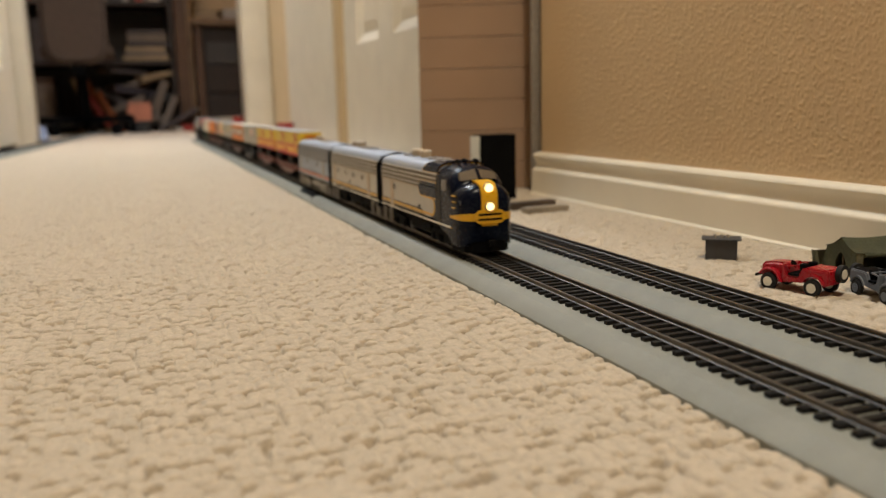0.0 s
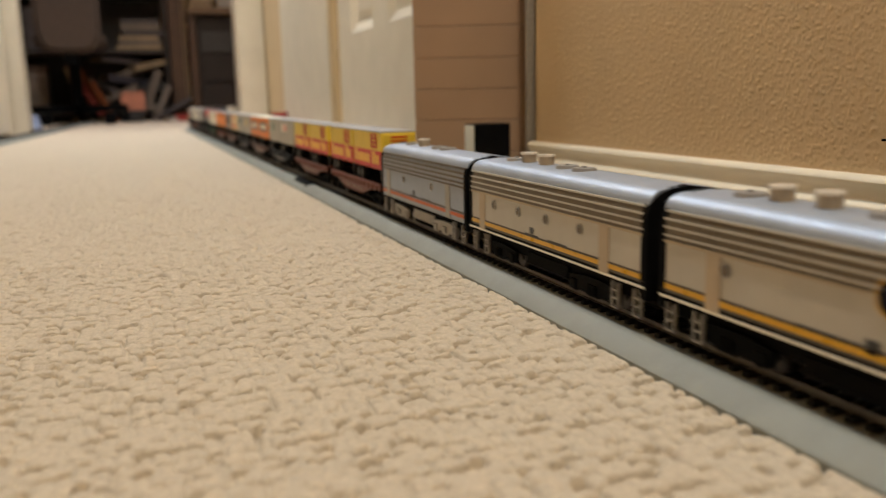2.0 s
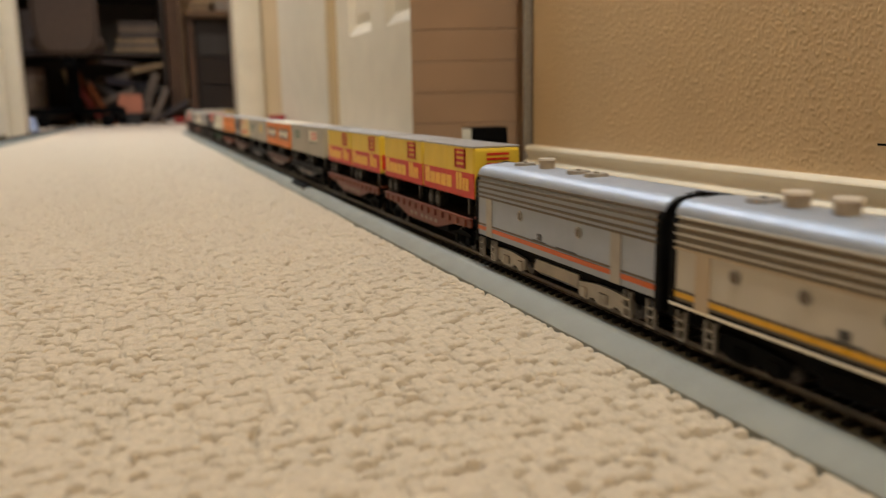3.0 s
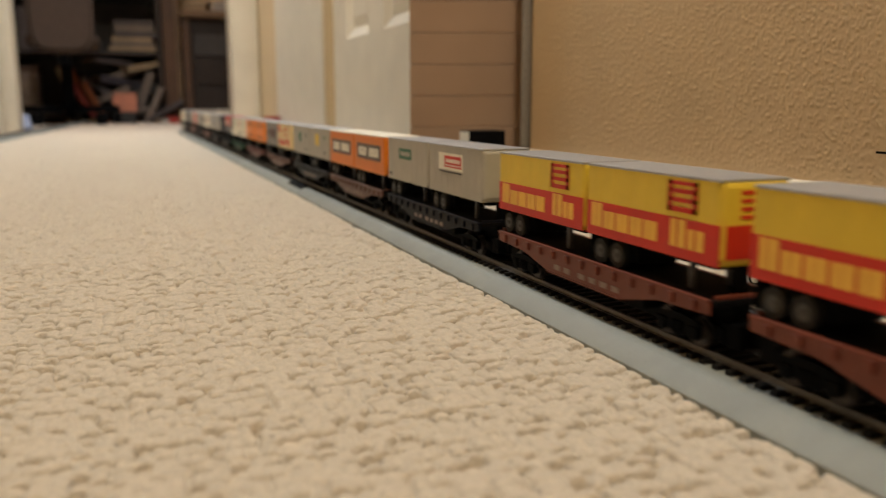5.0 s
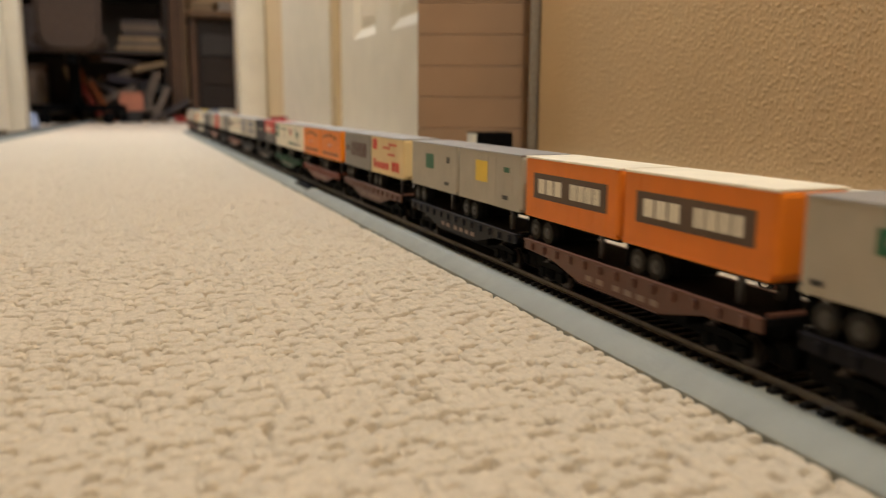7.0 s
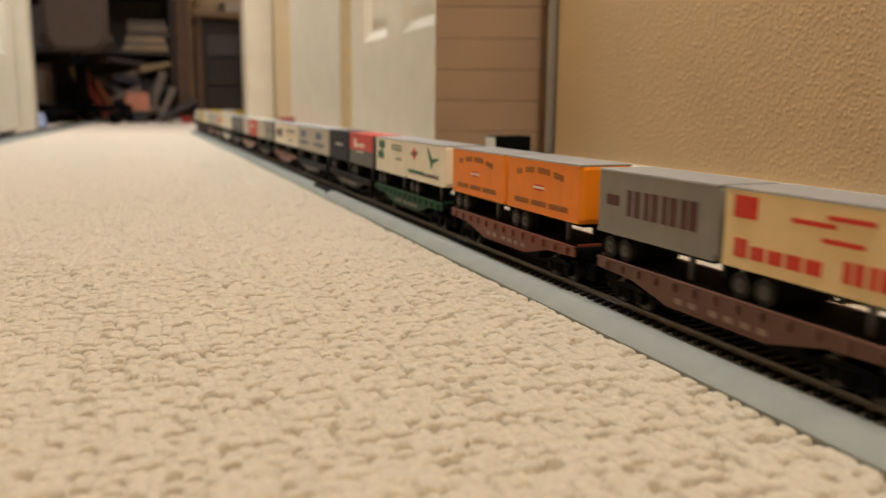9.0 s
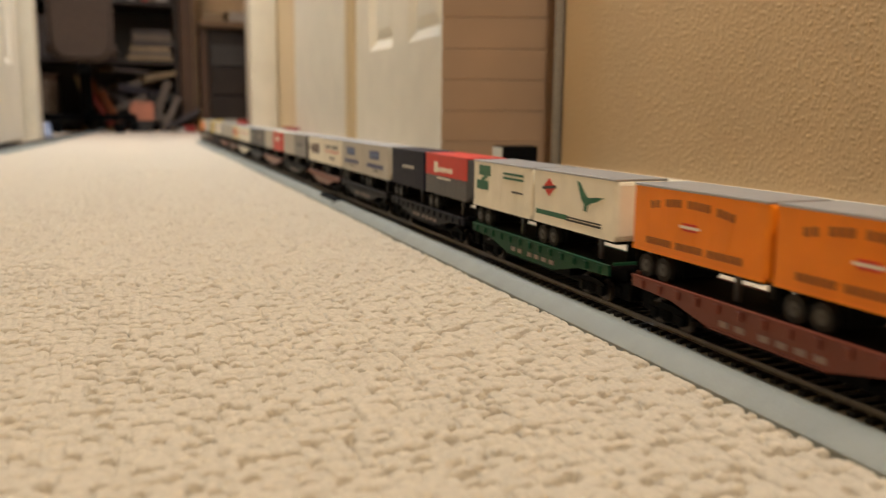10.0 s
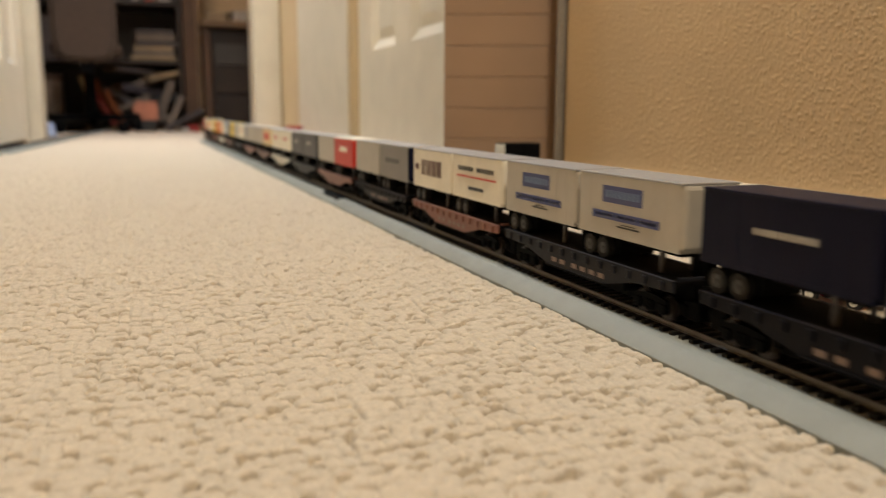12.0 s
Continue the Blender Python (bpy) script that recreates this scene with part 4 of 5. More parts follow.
# front trailer, rear trailer, flat car, tail of the rear trailer at the start
TRAIN = [
    ("sf", "sf", "oxide", 1.2389), ("sf", "sf", "oxide", 1.4314), ("grey_red", "grey_green", "carblack", 1.6318), ("soo", "soo", "brown", 1.8205),
    ("grey_yellow", "grey_green2", "cardark", 2.0038), ("cream", "acme", "brown", 2.2018), ("gold", "gold", "oxide", 2.3967), ("white_b", "white_a", "cargreen", 2.5897),
    ("red_slate", "navy", "carblack", 2.7790), ("blue_label", "blue_label", "cardark", 2.9693), ("express", "acme_cream", "rose", 3.1540), ("steel_navy", "plain", "carblack", 3.346),
    ("red", "plain", "rose", 3.538), ("dark", "dark", "cardark", 3.730), ("white", "white", "carwhite", 3.922), ("pink", "plain", "brown", 4.114),
    ("plain", "blue_label", "rose", 4.306), ("white", "plain", "carblack", 4.498), ("yellow", "blue", "brown", 4.690), ("white", "orange", "carwhite", 4.882),
    ("orange", "yellow", "oxide", 5.074), ("white", "sf", "carblack", 5.266), ("plain", "red", "brown", 5.458), ("yellow", "white", "cardark", 5.650),
]
MOVERS = []  # thing, centre along the line at the start, half of its truck spacing


def rolling_stock():
    MOVERS.append((locomotive("silver and navy diesel locomotive with a yellow nose stripe", 0.176, True, "yellow"), 0.6843 - 0.088, 0.055))
    MOVERS.append((locomotive("pale silver cabless booster locomotive with a yellow stripe", 0.176, False, "yellow"), 0.6935 + 0.0885, 0.055))
    MOVERS.append((locomotive("silver cabless booster locomotive with an orange stripe", 0.174, False, "red"), 1.0504 - 0.087, 0.055))
    for i, (front, rear, colour, tail) in enumerate(TRAIN):
        near = i < 12
        mid = tail - 0.0895
        MOVERS.append((flat_car(colour, near), mid, 0.064))
        for key, c in ((front, tail - TL * 1.5 - 0.0030), (rear, tail - TL / 2)):
            side, decals, words, fr, roof = LABELS[key]
            MOVERS.append((trailer(side, decals, words, fr, roof, near), c, 0.0))


rolling_stock()

TRAVEL = [(0.0, 0.0), (2.0, 0.3859), (4.3, 0.8392), (5.5, 1.0877), (7.0, 1.3931), (9.0, 1.8116), (10.5, 2.1339), (12.0, 2.4560)]


def travelled(t):
    return float(np.interp(t, [a for a, _ in TRAVEL], [b for _, b in TRAVEL]))


def motions():
    """The train rolls along its line, every vehicle and load by the same distance."""
    for ob, s0, spread in MOVERS:
        straight = s0 + 0.12 < CURVE_Y
        rows = []
        for t in ([a for a, _ in TRAVEL] if straight else [0.5 * k for k in range(25)]):
            s = s0 - travelled(t)
            d = spread or 0.035
            (xa, ya, ha), (xb, yb, hb) = along(s - d), along(s + d)
            rows.append((t, pose((xa + xb) / 2, (ya + yb) / 2, 0, 0, 0, -math.degrees(math.atan2(xb - xa, yb - ya)))))
        walk(ob, rows)


# ---- loose things beside the line ----
M_TANBOX = mat("tan_plastic", (0.365, 0.245, 0.166), 0.36, vary=0.06, scale=12, bump=0.06, bump_scale=400)
M_OLIVE = mat("olive_canvas", (0.060, 0.064, 0.032), 0.85, vary=0.2, scale=120, bump=0.4, bump_scale=700)
M_KHAKI = mat("khaki_canvas", (0.12, 0.115, 0.07), 0.85, vary=0.15, scale=120, bump=0.4, bump_scale=700)
M_REDTOY = mat("red_toy_plastic", (0.36, 0.008, 0.018), 0.28, vary=0.06, scale=100, coat=0.2)
M_GREYTOY = mat("grey_toy_plastic", (0.13, 0.15, 0.18), 0.4, vary=0.1, scale=100)
M_WHITETOY = mat("white_toy_plastic", (0.72, 0.70, 0.62), 0.45, vary=0.05, scale=100)
M_BOARD = mat("dark_stained_board", (0.07, 0.045, 0.03), 0.6, vary=0.3, scale=60, bump=0.2)
M_DRIFT = mat("grey_weathered_board", (0.26, 0.22, 0.17), 0.7, vary=0.25, scale=60, bump=0.3)


def storage_tower():
    t = thing("drawer_tower", "tan plastic drawer tower with bowed fronts on the carpet", "drawer tower")
    t.matrix_basis = pose(0.216, 0.957, 0, 0, 0, -21)
    w, d = 0.103, 0.16
    part("casing", box(-w + 0.002, w, 0.014, d, 0.002, 0.78, 0.006), M_TANBOX, t, "", 40)
    for k in range(21):
        z0, z1 = -0.0025 + k * 0.0365, -0.0025 + (k + 1) * 0.0365 - 0.0005
        bm = bmesh.new()
        pts = [(-w + 2 * w * i / 14, 0.010 - 0.005 * (1 - (i / 7 - 1) ** 2)) for i in range(15)]
        prism(bm, [(-w, 0.016)] + pts + [(w, 0.016)], "z", max(0.001, z0), z1)
        bmesh.ops.bevel(bm, geom=[e for e in bm.edges if abs(e.verts[0].co.z - e.verts[1].co.z) < 1e-6 and e.calc_length() < 0.03], offset=0.0007, segments=1, affect="EDGES")
        part("drawer_front", bm, M_TANBOX, t, "", 40)


storage_tower()


def black_box():
    t = thing("speaker_box", "small white box with a black front beside the wall", "box", at=(0.161, 0.86, 0))
    part("shell", box(-0.0212, 0.0212, 0.001, 0.027, 0, 0.0683, 0.0012), M_WHITETOY, t, "", 40)
    part("top_panel", box(-0.0206, 0.0212, 0.0013, 0.027, 0.0684, 0.0696, 0.0004), M_BLACK, t, "matt black top panel")
    part("front_panel", box(-0.0205, 0.0205, -0.0012, 0.0012, 0.001, 0.0688, 0.0006), M_BLACK, t, "matt black front panel")


black_box()


def utility_box():
    t = thing("utility_box", "grey plastic trackside utility box with a flat lid", "utility box")
    t.matrix_basis = pose(0.1525, 0.4825, -0.001, 0, 0, -38)
    part("body", box(-0.0098, 0.0098, -0.0065, 0.0065, 0, 0.0138, 0.0004), M_DARK, t)
    part("lid", box(-0.0122, 0.0122, -0.0085, 0.0085, 0.0138, 0.0146, 0.0003), M_DARK, t)
    for x in (-0.004, 0.0, 0.004):
        bm = bmesh.new()
        disc(bm, Matrix.Translation((x, 0, 0.0156)), 0.0011, 0.0008, 0.002, 12)
        part("knob", bm, M_STEEL, t)


utility_box()


def jeep(name_label, m, paint_m, hood_m, hub_m):
    """A toy jeep, front towards +y."""
    t = thing("toy_jeep", name_label, "toy jeep", "toy jeeps")
    t.matrix_basis = m
    bm = bmesh.new()
    # tub side outline (y, z), scooped for the door and cut for the rear wheel
    arch = [(-0.0122 + 0.0054 * math.cos(a), 0.0050 + 0.0056 * math.sin(a)) for a in np.linspace(0.25, math.pi - 0.1, 9)]
    tub = [(-0.0200, 0.0066), (-0.0204, 0.0100), (-0.0202, 0.0138), (-0.0196, 0.0143), (-0.0070, 0.0143), (-0.0056, 0.0138), (-0.0046, 0.0118), (-0.0032, 0.0092), (0.0012, 0.0090), (0.0026, 0.0098), (0.0034, 0.0125),
           (0.0040, 0.0150), (0.0058, 0.0150), (0.0058, 0.0050)] + arch
    prism(bm, tub, "x", -0.0080, 0.0080)
    bmesh.ops.bevel(bm, geom=[e for e in bm.edges if abs(e.verts[0].co.x - e.verts[1].co.x) < 1e-6], offset=0.0007, segments=2, affect="EDGES")
    part("tub", bm, paint_m, t, "", 35)
    part("cargo_well", box(-0.0062, 0.0062, -0.0190, -0.0080, 0.0142, 0.0146, 0.0001), M_BLACK if paint_m is M_GREYTOY else paint_m, t)
    part("footwell", box(-0.0082, 0.0082, -0.0036, 0.0022, 0.0094, 0.0106, 0.0003), M_BLACK, t)
    bm = bmesh.new()
    prism(bm, [(0.0050, 0.0060), (0.0050, 0.0152), (0.0100, 0.0151), (0.0150, 0.0147), (0.0180, 0.0140), (0.0194, 0.0126), (0.0197, 0.0100), (0.0192, 0.0060)], "x", -0.0058, 0.0058)
    bmesh.ops.bevel(bm, geom=[e for e in bm.edges if abs(e.verts[0].co.x - e.verts[1].co.x) < 1e-6], offset=0.0014, segments=3, affect="EDGES")
    part("hood", bm, hood_m, t, "", 40)
    part("grille", box(-0.0040, 0.0040, 0.0192, 0.0199, 0.0075, 0.0115, 0.0003), M_BLACK, t)
    part("bumper", box(-0.0088, 0.0088, 0.0202, 0.0212, 0.0062, 0.0078, 0.0003), M_BLACK, t)
    for s in (-1, 1):
        out = [(0.0130 + 0.0068 * math.cos(a), 0.0050 + 0.0070 * math.sin(a)) for a in np.linspace(0.45, math.pi - 0.35, 11)]
        bm = bmesh.new()
        prism(bm, out + [(0.0052, 0.0050), (0.0074, 0.0050)] + [(0.0130 + 0.0056 * math.cos(a), 0.0050 + 0.0056 * math.sin(a)) for a in np.linspace(math.pi - 0.15, 0.52, 10)], "x", *sorted((s * 0.0056, s * 0.0092)))
        bmesh.ops.bevel(bm, geom=[e for e in bm.edges if abs(e.verts[0].co.x - e.verts[1].co.x) < 1e-6], offset=0.0004, segments=1, affect="EDGES")
        part("front_fender", bm, paint_m, t, "", 40)
        out = [(-0.0122 + 0.0066 * math.cos(a), 0.0050 + 0.0066 * math.sin(a)) for a in np.linspace(0.3, math.pi - 0.3, 10)]
        bm = bmesh.new()
        prism(bm, out + [(-0.0122 + 0.0054 * math.cos(a), 0.0050 + 0.0055 * math.sin(a)) for a in np.linspace(math.pi - 0.3, 0.3, 10)], "x", *sorted((s * 0.0070, s * 0.0090)))
        part("rear_fender", bm, paint_m, t, "", 40)
        part("seat", box(*sorted((s * 0.0015, s * 0.0062)), -0.0065, -0.0030, 0.0075, 0.0160, 0.0008), M_BLACK, t)
        bm = bmesh.new()
        disc(bm, Matrix.Translation((s * 0.0042, 0.0200, 0.0110)) @ Matrix.Rotation(radians(90), 4, "X"), 0.0011, 0.0011, 0.0008, 12)
        part("headlamp", bm, M_WHITETOY, t)
        for y in (0.0128, -0.0122):
            bm = bmesh.new()
            turn = Matrix.Translation((s * 0.0084, y, 0.0046)) @ Matrix.Rotation(radians(90), 4, "Y")
            disc(bm, turn, 0.0046, 0.0046, 0.0028, 24)
            bmesh.ops.bevel(bm, geom=[e for e in bm.edges if abs(e.verts[0].co.x - e.verts[1].co.x) < 1e-6], offset=0.0005, segments=2, affect="EDGES")
            w = part("tyre", bm, M_TYRE, t, "", 40)
            bm = bmesh.new()
            disc(bm, turn, 0.0026, 0.0026, 0.0032, 18)
            disc(bm, turn, 0.0008, 0.0008, 0.0038, 10)
            part("hub", bm, hub_m, w, "", 40)
    bm = bmesh.new()
    turn = Matrix.Translation((0.0022, -0.0218, 0.0120)) @ Matrix.Rotation(radians(90), 4, "X")
    disc(bm, turn, 0.0046, 0.0046, 0.0026, 24)
    w = part("spare_tyre", bm, M_TYRE, t, "", 40)
    bm = bmesh.new()
    disc(bm, turn, 0.0026, 0.0026, 0.0031, 18)
    part("hub", bm, hub_m, w, "", 40)
    bm = bmesh.new()
    for x in (-0.0072, 0.0072):
        cuboid(bm, x - 0.0004, x + 0.0004, 0.0038, 0.0046, 0.0140, 0.0205)
    cuboid(bm, -0.0076, 0.0076, 0.0038, 0.0046, 0.0198, 0.0206)
    sc = part("windscreen_frame", bm, paint_m, t)
    sc.matrix_local = Matrix.Translation((0, 0.0042, 0.0140)) @ Matrix.Rotation(radians(82), 4, "X") @ Matrix.Translation((0, -0.0042, -0.0140))
    bm = bmesh.new()
    disc(bm, Matrix.Translation((-0.0036, 0.0015, 0.0150)) @ Matrix.Rotation(radians(55), 4, "X"), 0.0022, 0.0022, 0.0004, 16)
    part("steering_wheel", bm, M_BLACK, t)


jeep("glossy red open toy jeep with white wheel hubs", pose(0.1292, 0.3883, 0.0, 0, 0, 16), M_REDTOY, M_REDTOY, M_WHITETOY)
jeep("grey-blue open toy jeep on the carpet", pose(0.1533, 0.3557, 0.0, 0, 0, 169) @ Matrix.Scale(0.90, 4), M_GREYTOY, M_GREYTOY, M_GREYTOY)


def tent():
    """Wall tent, ridge along local +x from the front gable at the origin."""
    t = thing("toy_tent", "olive canvas toy army tent with one rolled-up side", "toy tent")
    t.matrix_basis = pose(0.1815, 0.4120, 0, 0, 0, -14)
    w, l, h, e = 0.0145, 0.031, 0.0218, 0.0148
    bm = bmesh.new()
    n = 10
    for s in (-1, 1):
        grid = []
        for i in range(n + 1):
            x = l * i / n
            row = []
            for k in range(6):
                f = k / 5
                sag = 0.0010 * math.sin(math.pi * f) + 0.0009 * math.sin(math.pi * min(1, i / n)) * (1 - 0.5 * f)
                row.append(bm.verts.new((x - 0.0008, s * w * 1.04 * f, h - (h - e) * f - sag)))
            grid.append(row)
        for a, b in zip(grid, grid[1:]):
            for k in range(5):
                bm.faces.new((a[k], a[k + 1], b[k + 1], b[k]))
    bmesh.ops.remove_doubles(bm, verts=bm.verts, dist=1e-6)
    bmesh.ops.recalc_face_normals(bm, faces=bm.faces)
    bmesh.ops.solidify(bm, geom=bm.faces[:], thickness=0.0005)
    part("canvas_roof", bm, M_OLIVE, t, "", 40)
    # far side wall and back wall
    bm = bmesh.new()
    cuboid(bm, 0, l, w - 0.0005, w, 0, e - 0.0006)
    prism(bm, [(-w, 0.0), (w, 0.0), (w, e - 0.0008), (0, h - 0.0016), (-w, e - 0.0008)], "x", l - 0.0006, l)
    part("canvas_wall", bm, M_OLIVE, t)
    # front gable in two halves round the doorway
    for s in (-1, 1):
        bm = bmesh.new()
        prism(bm, [(s * 0.0, h - 0.0012), (s * w, e - 0.0006), (s * (w + (0.0060 if s > 0 else 0.0)), 0.0), (s * 0.0062, 0.0), (s * 0.0050, 0.0080), (s * 0.0022, 0.0118), (0.0, 0.0126)], "x", -0.0005, 0.0002)
        part("gable_panel", bm, M_OLIVE, t)
    # near side: short front length of wall, the rest rolled up under the eave
    bm = bmesh.new()
    cuboid(bm, 0.0, 0.0042, -w, -w + 0.0005, 0, e - 0.0006)
    part("side_wall", bm, M_KHAKI, t, "khaki corner strip of the side wall")
    bm = bmesh.new()
    disc(bm, Matrix.Translation((l / 2 + 0.002, -w - 0.0006, e - 0.0016)) @ Matrix.Rotation(radians(90), 4, "Y"), 0.0011, 0.0011, l - 0.005, 10)
    part("rolled_wall", bm, M_OLIVE, t, "", 40)
    for x, y, top_ in ((0.0012, 0.0, h - 0.0022), (l - 0.0014, 0.0, h - 0.0024), (l - 0.0014, -w + 0.0008, e - 0.0012)):
        bm = bmesh.new()
        disc(bm, Matrix.Translation((x, y, top_ / 2)), 0.0005, 0.0005, top_, 8)
        part("tent_pole", bm, M_BOARD, t)
    bm = bmesh.new()
    prism(bm, [(-0.0030, 0.0), (-0.0020, 0.0), (-0.0040, 0.0105), (-0.0046, 0.0105)], "y", w + 0.0040, w + 0.0100)
    prism(bm, [(w + 0.0100, 0.0), (w + 0.0104, 0.0), (w + 0.0060, 0.0108), (w + 0.0056, 0.0108)], "x", -0.0044, 0.0060)
    part("side_flap", bm, M_KHAKI, t, "khaki door flap held out to the side")

tent()


def board(label, m, size, material):
    t = part("board", box(-size[0] / 2, size[0] / 2, -size[1] / 2, size[1] / 2, 0, size[2], 0.0006), material, None)
    t.matrix_basis = m
    tagged(t, label, "board", "boards by the wall")


board("short grey weathered strip of wood", pose(0.158, 0.744, -0.001, 0, 0, 8), (0.046, 0.013, 0.0070), M_DRIFT)
board("short dark strip of wood on the carpet", pose(0.158, 0.775, -0.001, 0, 0, 8), (0.052, 0.012, 0.0085), M_BOARD)


def feeder():
    t = thing("track_connector", "black plastic track connector at a roadbed joint", "connector", at=(0, 0.945, 0))
    bm = bmesh.new()
    prism(bm, [(-0.0292, -0.001), (-0.0286, 0.0018), (-0.0214, 0.0078), (-0.0148, 0.0082), (-0.0148, -0.001)], "y", -0.0014, 0.0014)
    part("joiner", bm, M_BLACK, t)
    bm = bmesh.new()
    prism(bm, [(-0.0232, 0.0040), (-0.0228, 0.0064), (-0.0215, 0.0088), (-0.0150, 0.0092), (-0.0150, 0.0040)], "y", 0.002, 0.075)
    part("terminal_strip", bm, M_BLACK, t, "black wiring terminal strip")

feeder()


def platform_canopy():
    """A small trackside canopy whose roof edge overhangs from the side."""
    t = thing("platform_canopy", "black-edged grey model platform canopy beside the track", "canopy", at=(0.190, 0.329, 0))
    bm = bmesh.new()
    prism(bm, [(-0.0185, 0.0730), (0.0, 0.0820), (0.0185, 0.0730), (0.0185, 0.0738), (0.0, 0.0830), (-0.0185, 0.0738)], "y", -0.040, 0.036)
    part("roof", bm, M_GREYTOY, t, "grey pitched canopy roof")
    for x in (-0.0190, 0.0190):
        part("eave", box(x - 0.0006, x + 0.0006, -0.041, 0.0465, 0.0724, 0.0736), M_BLACK, t)
    for y in (-0.022, 0.022):
        part("post", box(-0.0014, 0.0014, y - 0.0014, y + 0.0014, -0.003, 0.0835, 0.0003), M_BLACK, t)
        for s in (-1, 1):
            bm = bmesh.new()
            prism(bm, [(0.0, 0.052), (s * 0.0175, 0.0728), (s * 0.0145, 0.0734), (0.0, 0.055)], "y", y - 0.0007, y + 0.0007)
            part("brace", bm, M_BLACK, t)


platform_canopy()


def red_cup():
    t = thing("red_cup", "small red plastic cup by the hall wall", "cup", at=(0.235, 2.66, -0.001))
    bm = bmesh.new()
    disc(bm, Matrix.Translation((0, 0, 0.028)), 0.019, 0.026, 0.056, 28)
    part("cup_body", bm, M_REDTOY, t, "", 40)
    bm = bmesh.new()
    disc(bm, Matrix.Translation((0, 0, 0.0565)), 0.0275, 0.0275, 0.003, 28)
    part("rim", bm, M_REDTOY, t, "", 40)


red_cup()

# ---- far room ----
M_WOOD_DARK = mat("dark_walnut", (0.018, 0.010, 0.007), 0.5, vary=0.3, scale=12, bump=0.1)
M_WOOD_MID = mat("brown_oak", (0.085, 0.042, 0.022), 0.5, vary=0.25, scale=12, bump=0.1)
M_WOOD_LIGHT = mat("pale_oak_edge", (0.19, 0.115, 0.06), 0.5, vary=0.2, scale=14, bump=0.1)
M_FABRIC = mat("brown_grey_fabric", (0.062, 0.040, 0.028), 0.9, vary=0.12, scale=60, bump=0.4)
BOOKS = [mat("book_" + n, [v * 0.7 for v in c], 0.6, vary=0.15, scale=30) for n, c in (
    ("grey", (0.22, 0.175, 0.14)), ("tan", (0.42, 0.31, 0.18)), ("red", (0.42, 0.05, 0.04)), ("navy", (0.045, 0.038, 0.055)), ("white", (0.60, 0.56, 0.50)),
    ("orange", (0.45, 0.12, 0.03)), ("black", (0.02, 0.02, 0.02)), ("slate", (0.085, 0.072, 0.075)), ("green", (0.05, 0.10, 0.06)), ("salmon", (0.66, 0.25, 0.15)))]


def book(m, w, d, h, cover, label=""):
    """A closed book: cover boards, spine and a paler page block. Lies flat; w along x, d along y."""
    names = ["grey", "tan", "red", "navy", "white", "orange", "black", "slate", "green", "salmon"]
    t = thing("book", f"closed {names[cover]} book among the shelf clutter" if not label else label, "book", "books of the far room")
    t.matrix_basis = m
    c = max(0.002, h * 0.09)
    part("page_block", box(-w / 2 + 0.004, w / 2 - 0.004, -d / 2 + 0.006, d / 2 - 0.004, c, h - c), BOOKS[1], t)
    part("front_cover", box(-w / 2, w / 2, -d / 2, d / 2, h - c, h, 0.0008), BOOKS[cover], t)
    part("back_cover", box(-w / 2, w / 2, -d / 2, d / 2, 0, c, 0.0008), BOOKS[cover], t)
    part("spine", box(-w / 2, w / 2, -d / 2 - 0.0015, -d / 2 + 0.004, 0.0005, h - 0.0005, 0.0008), BOOKS[cover], t)


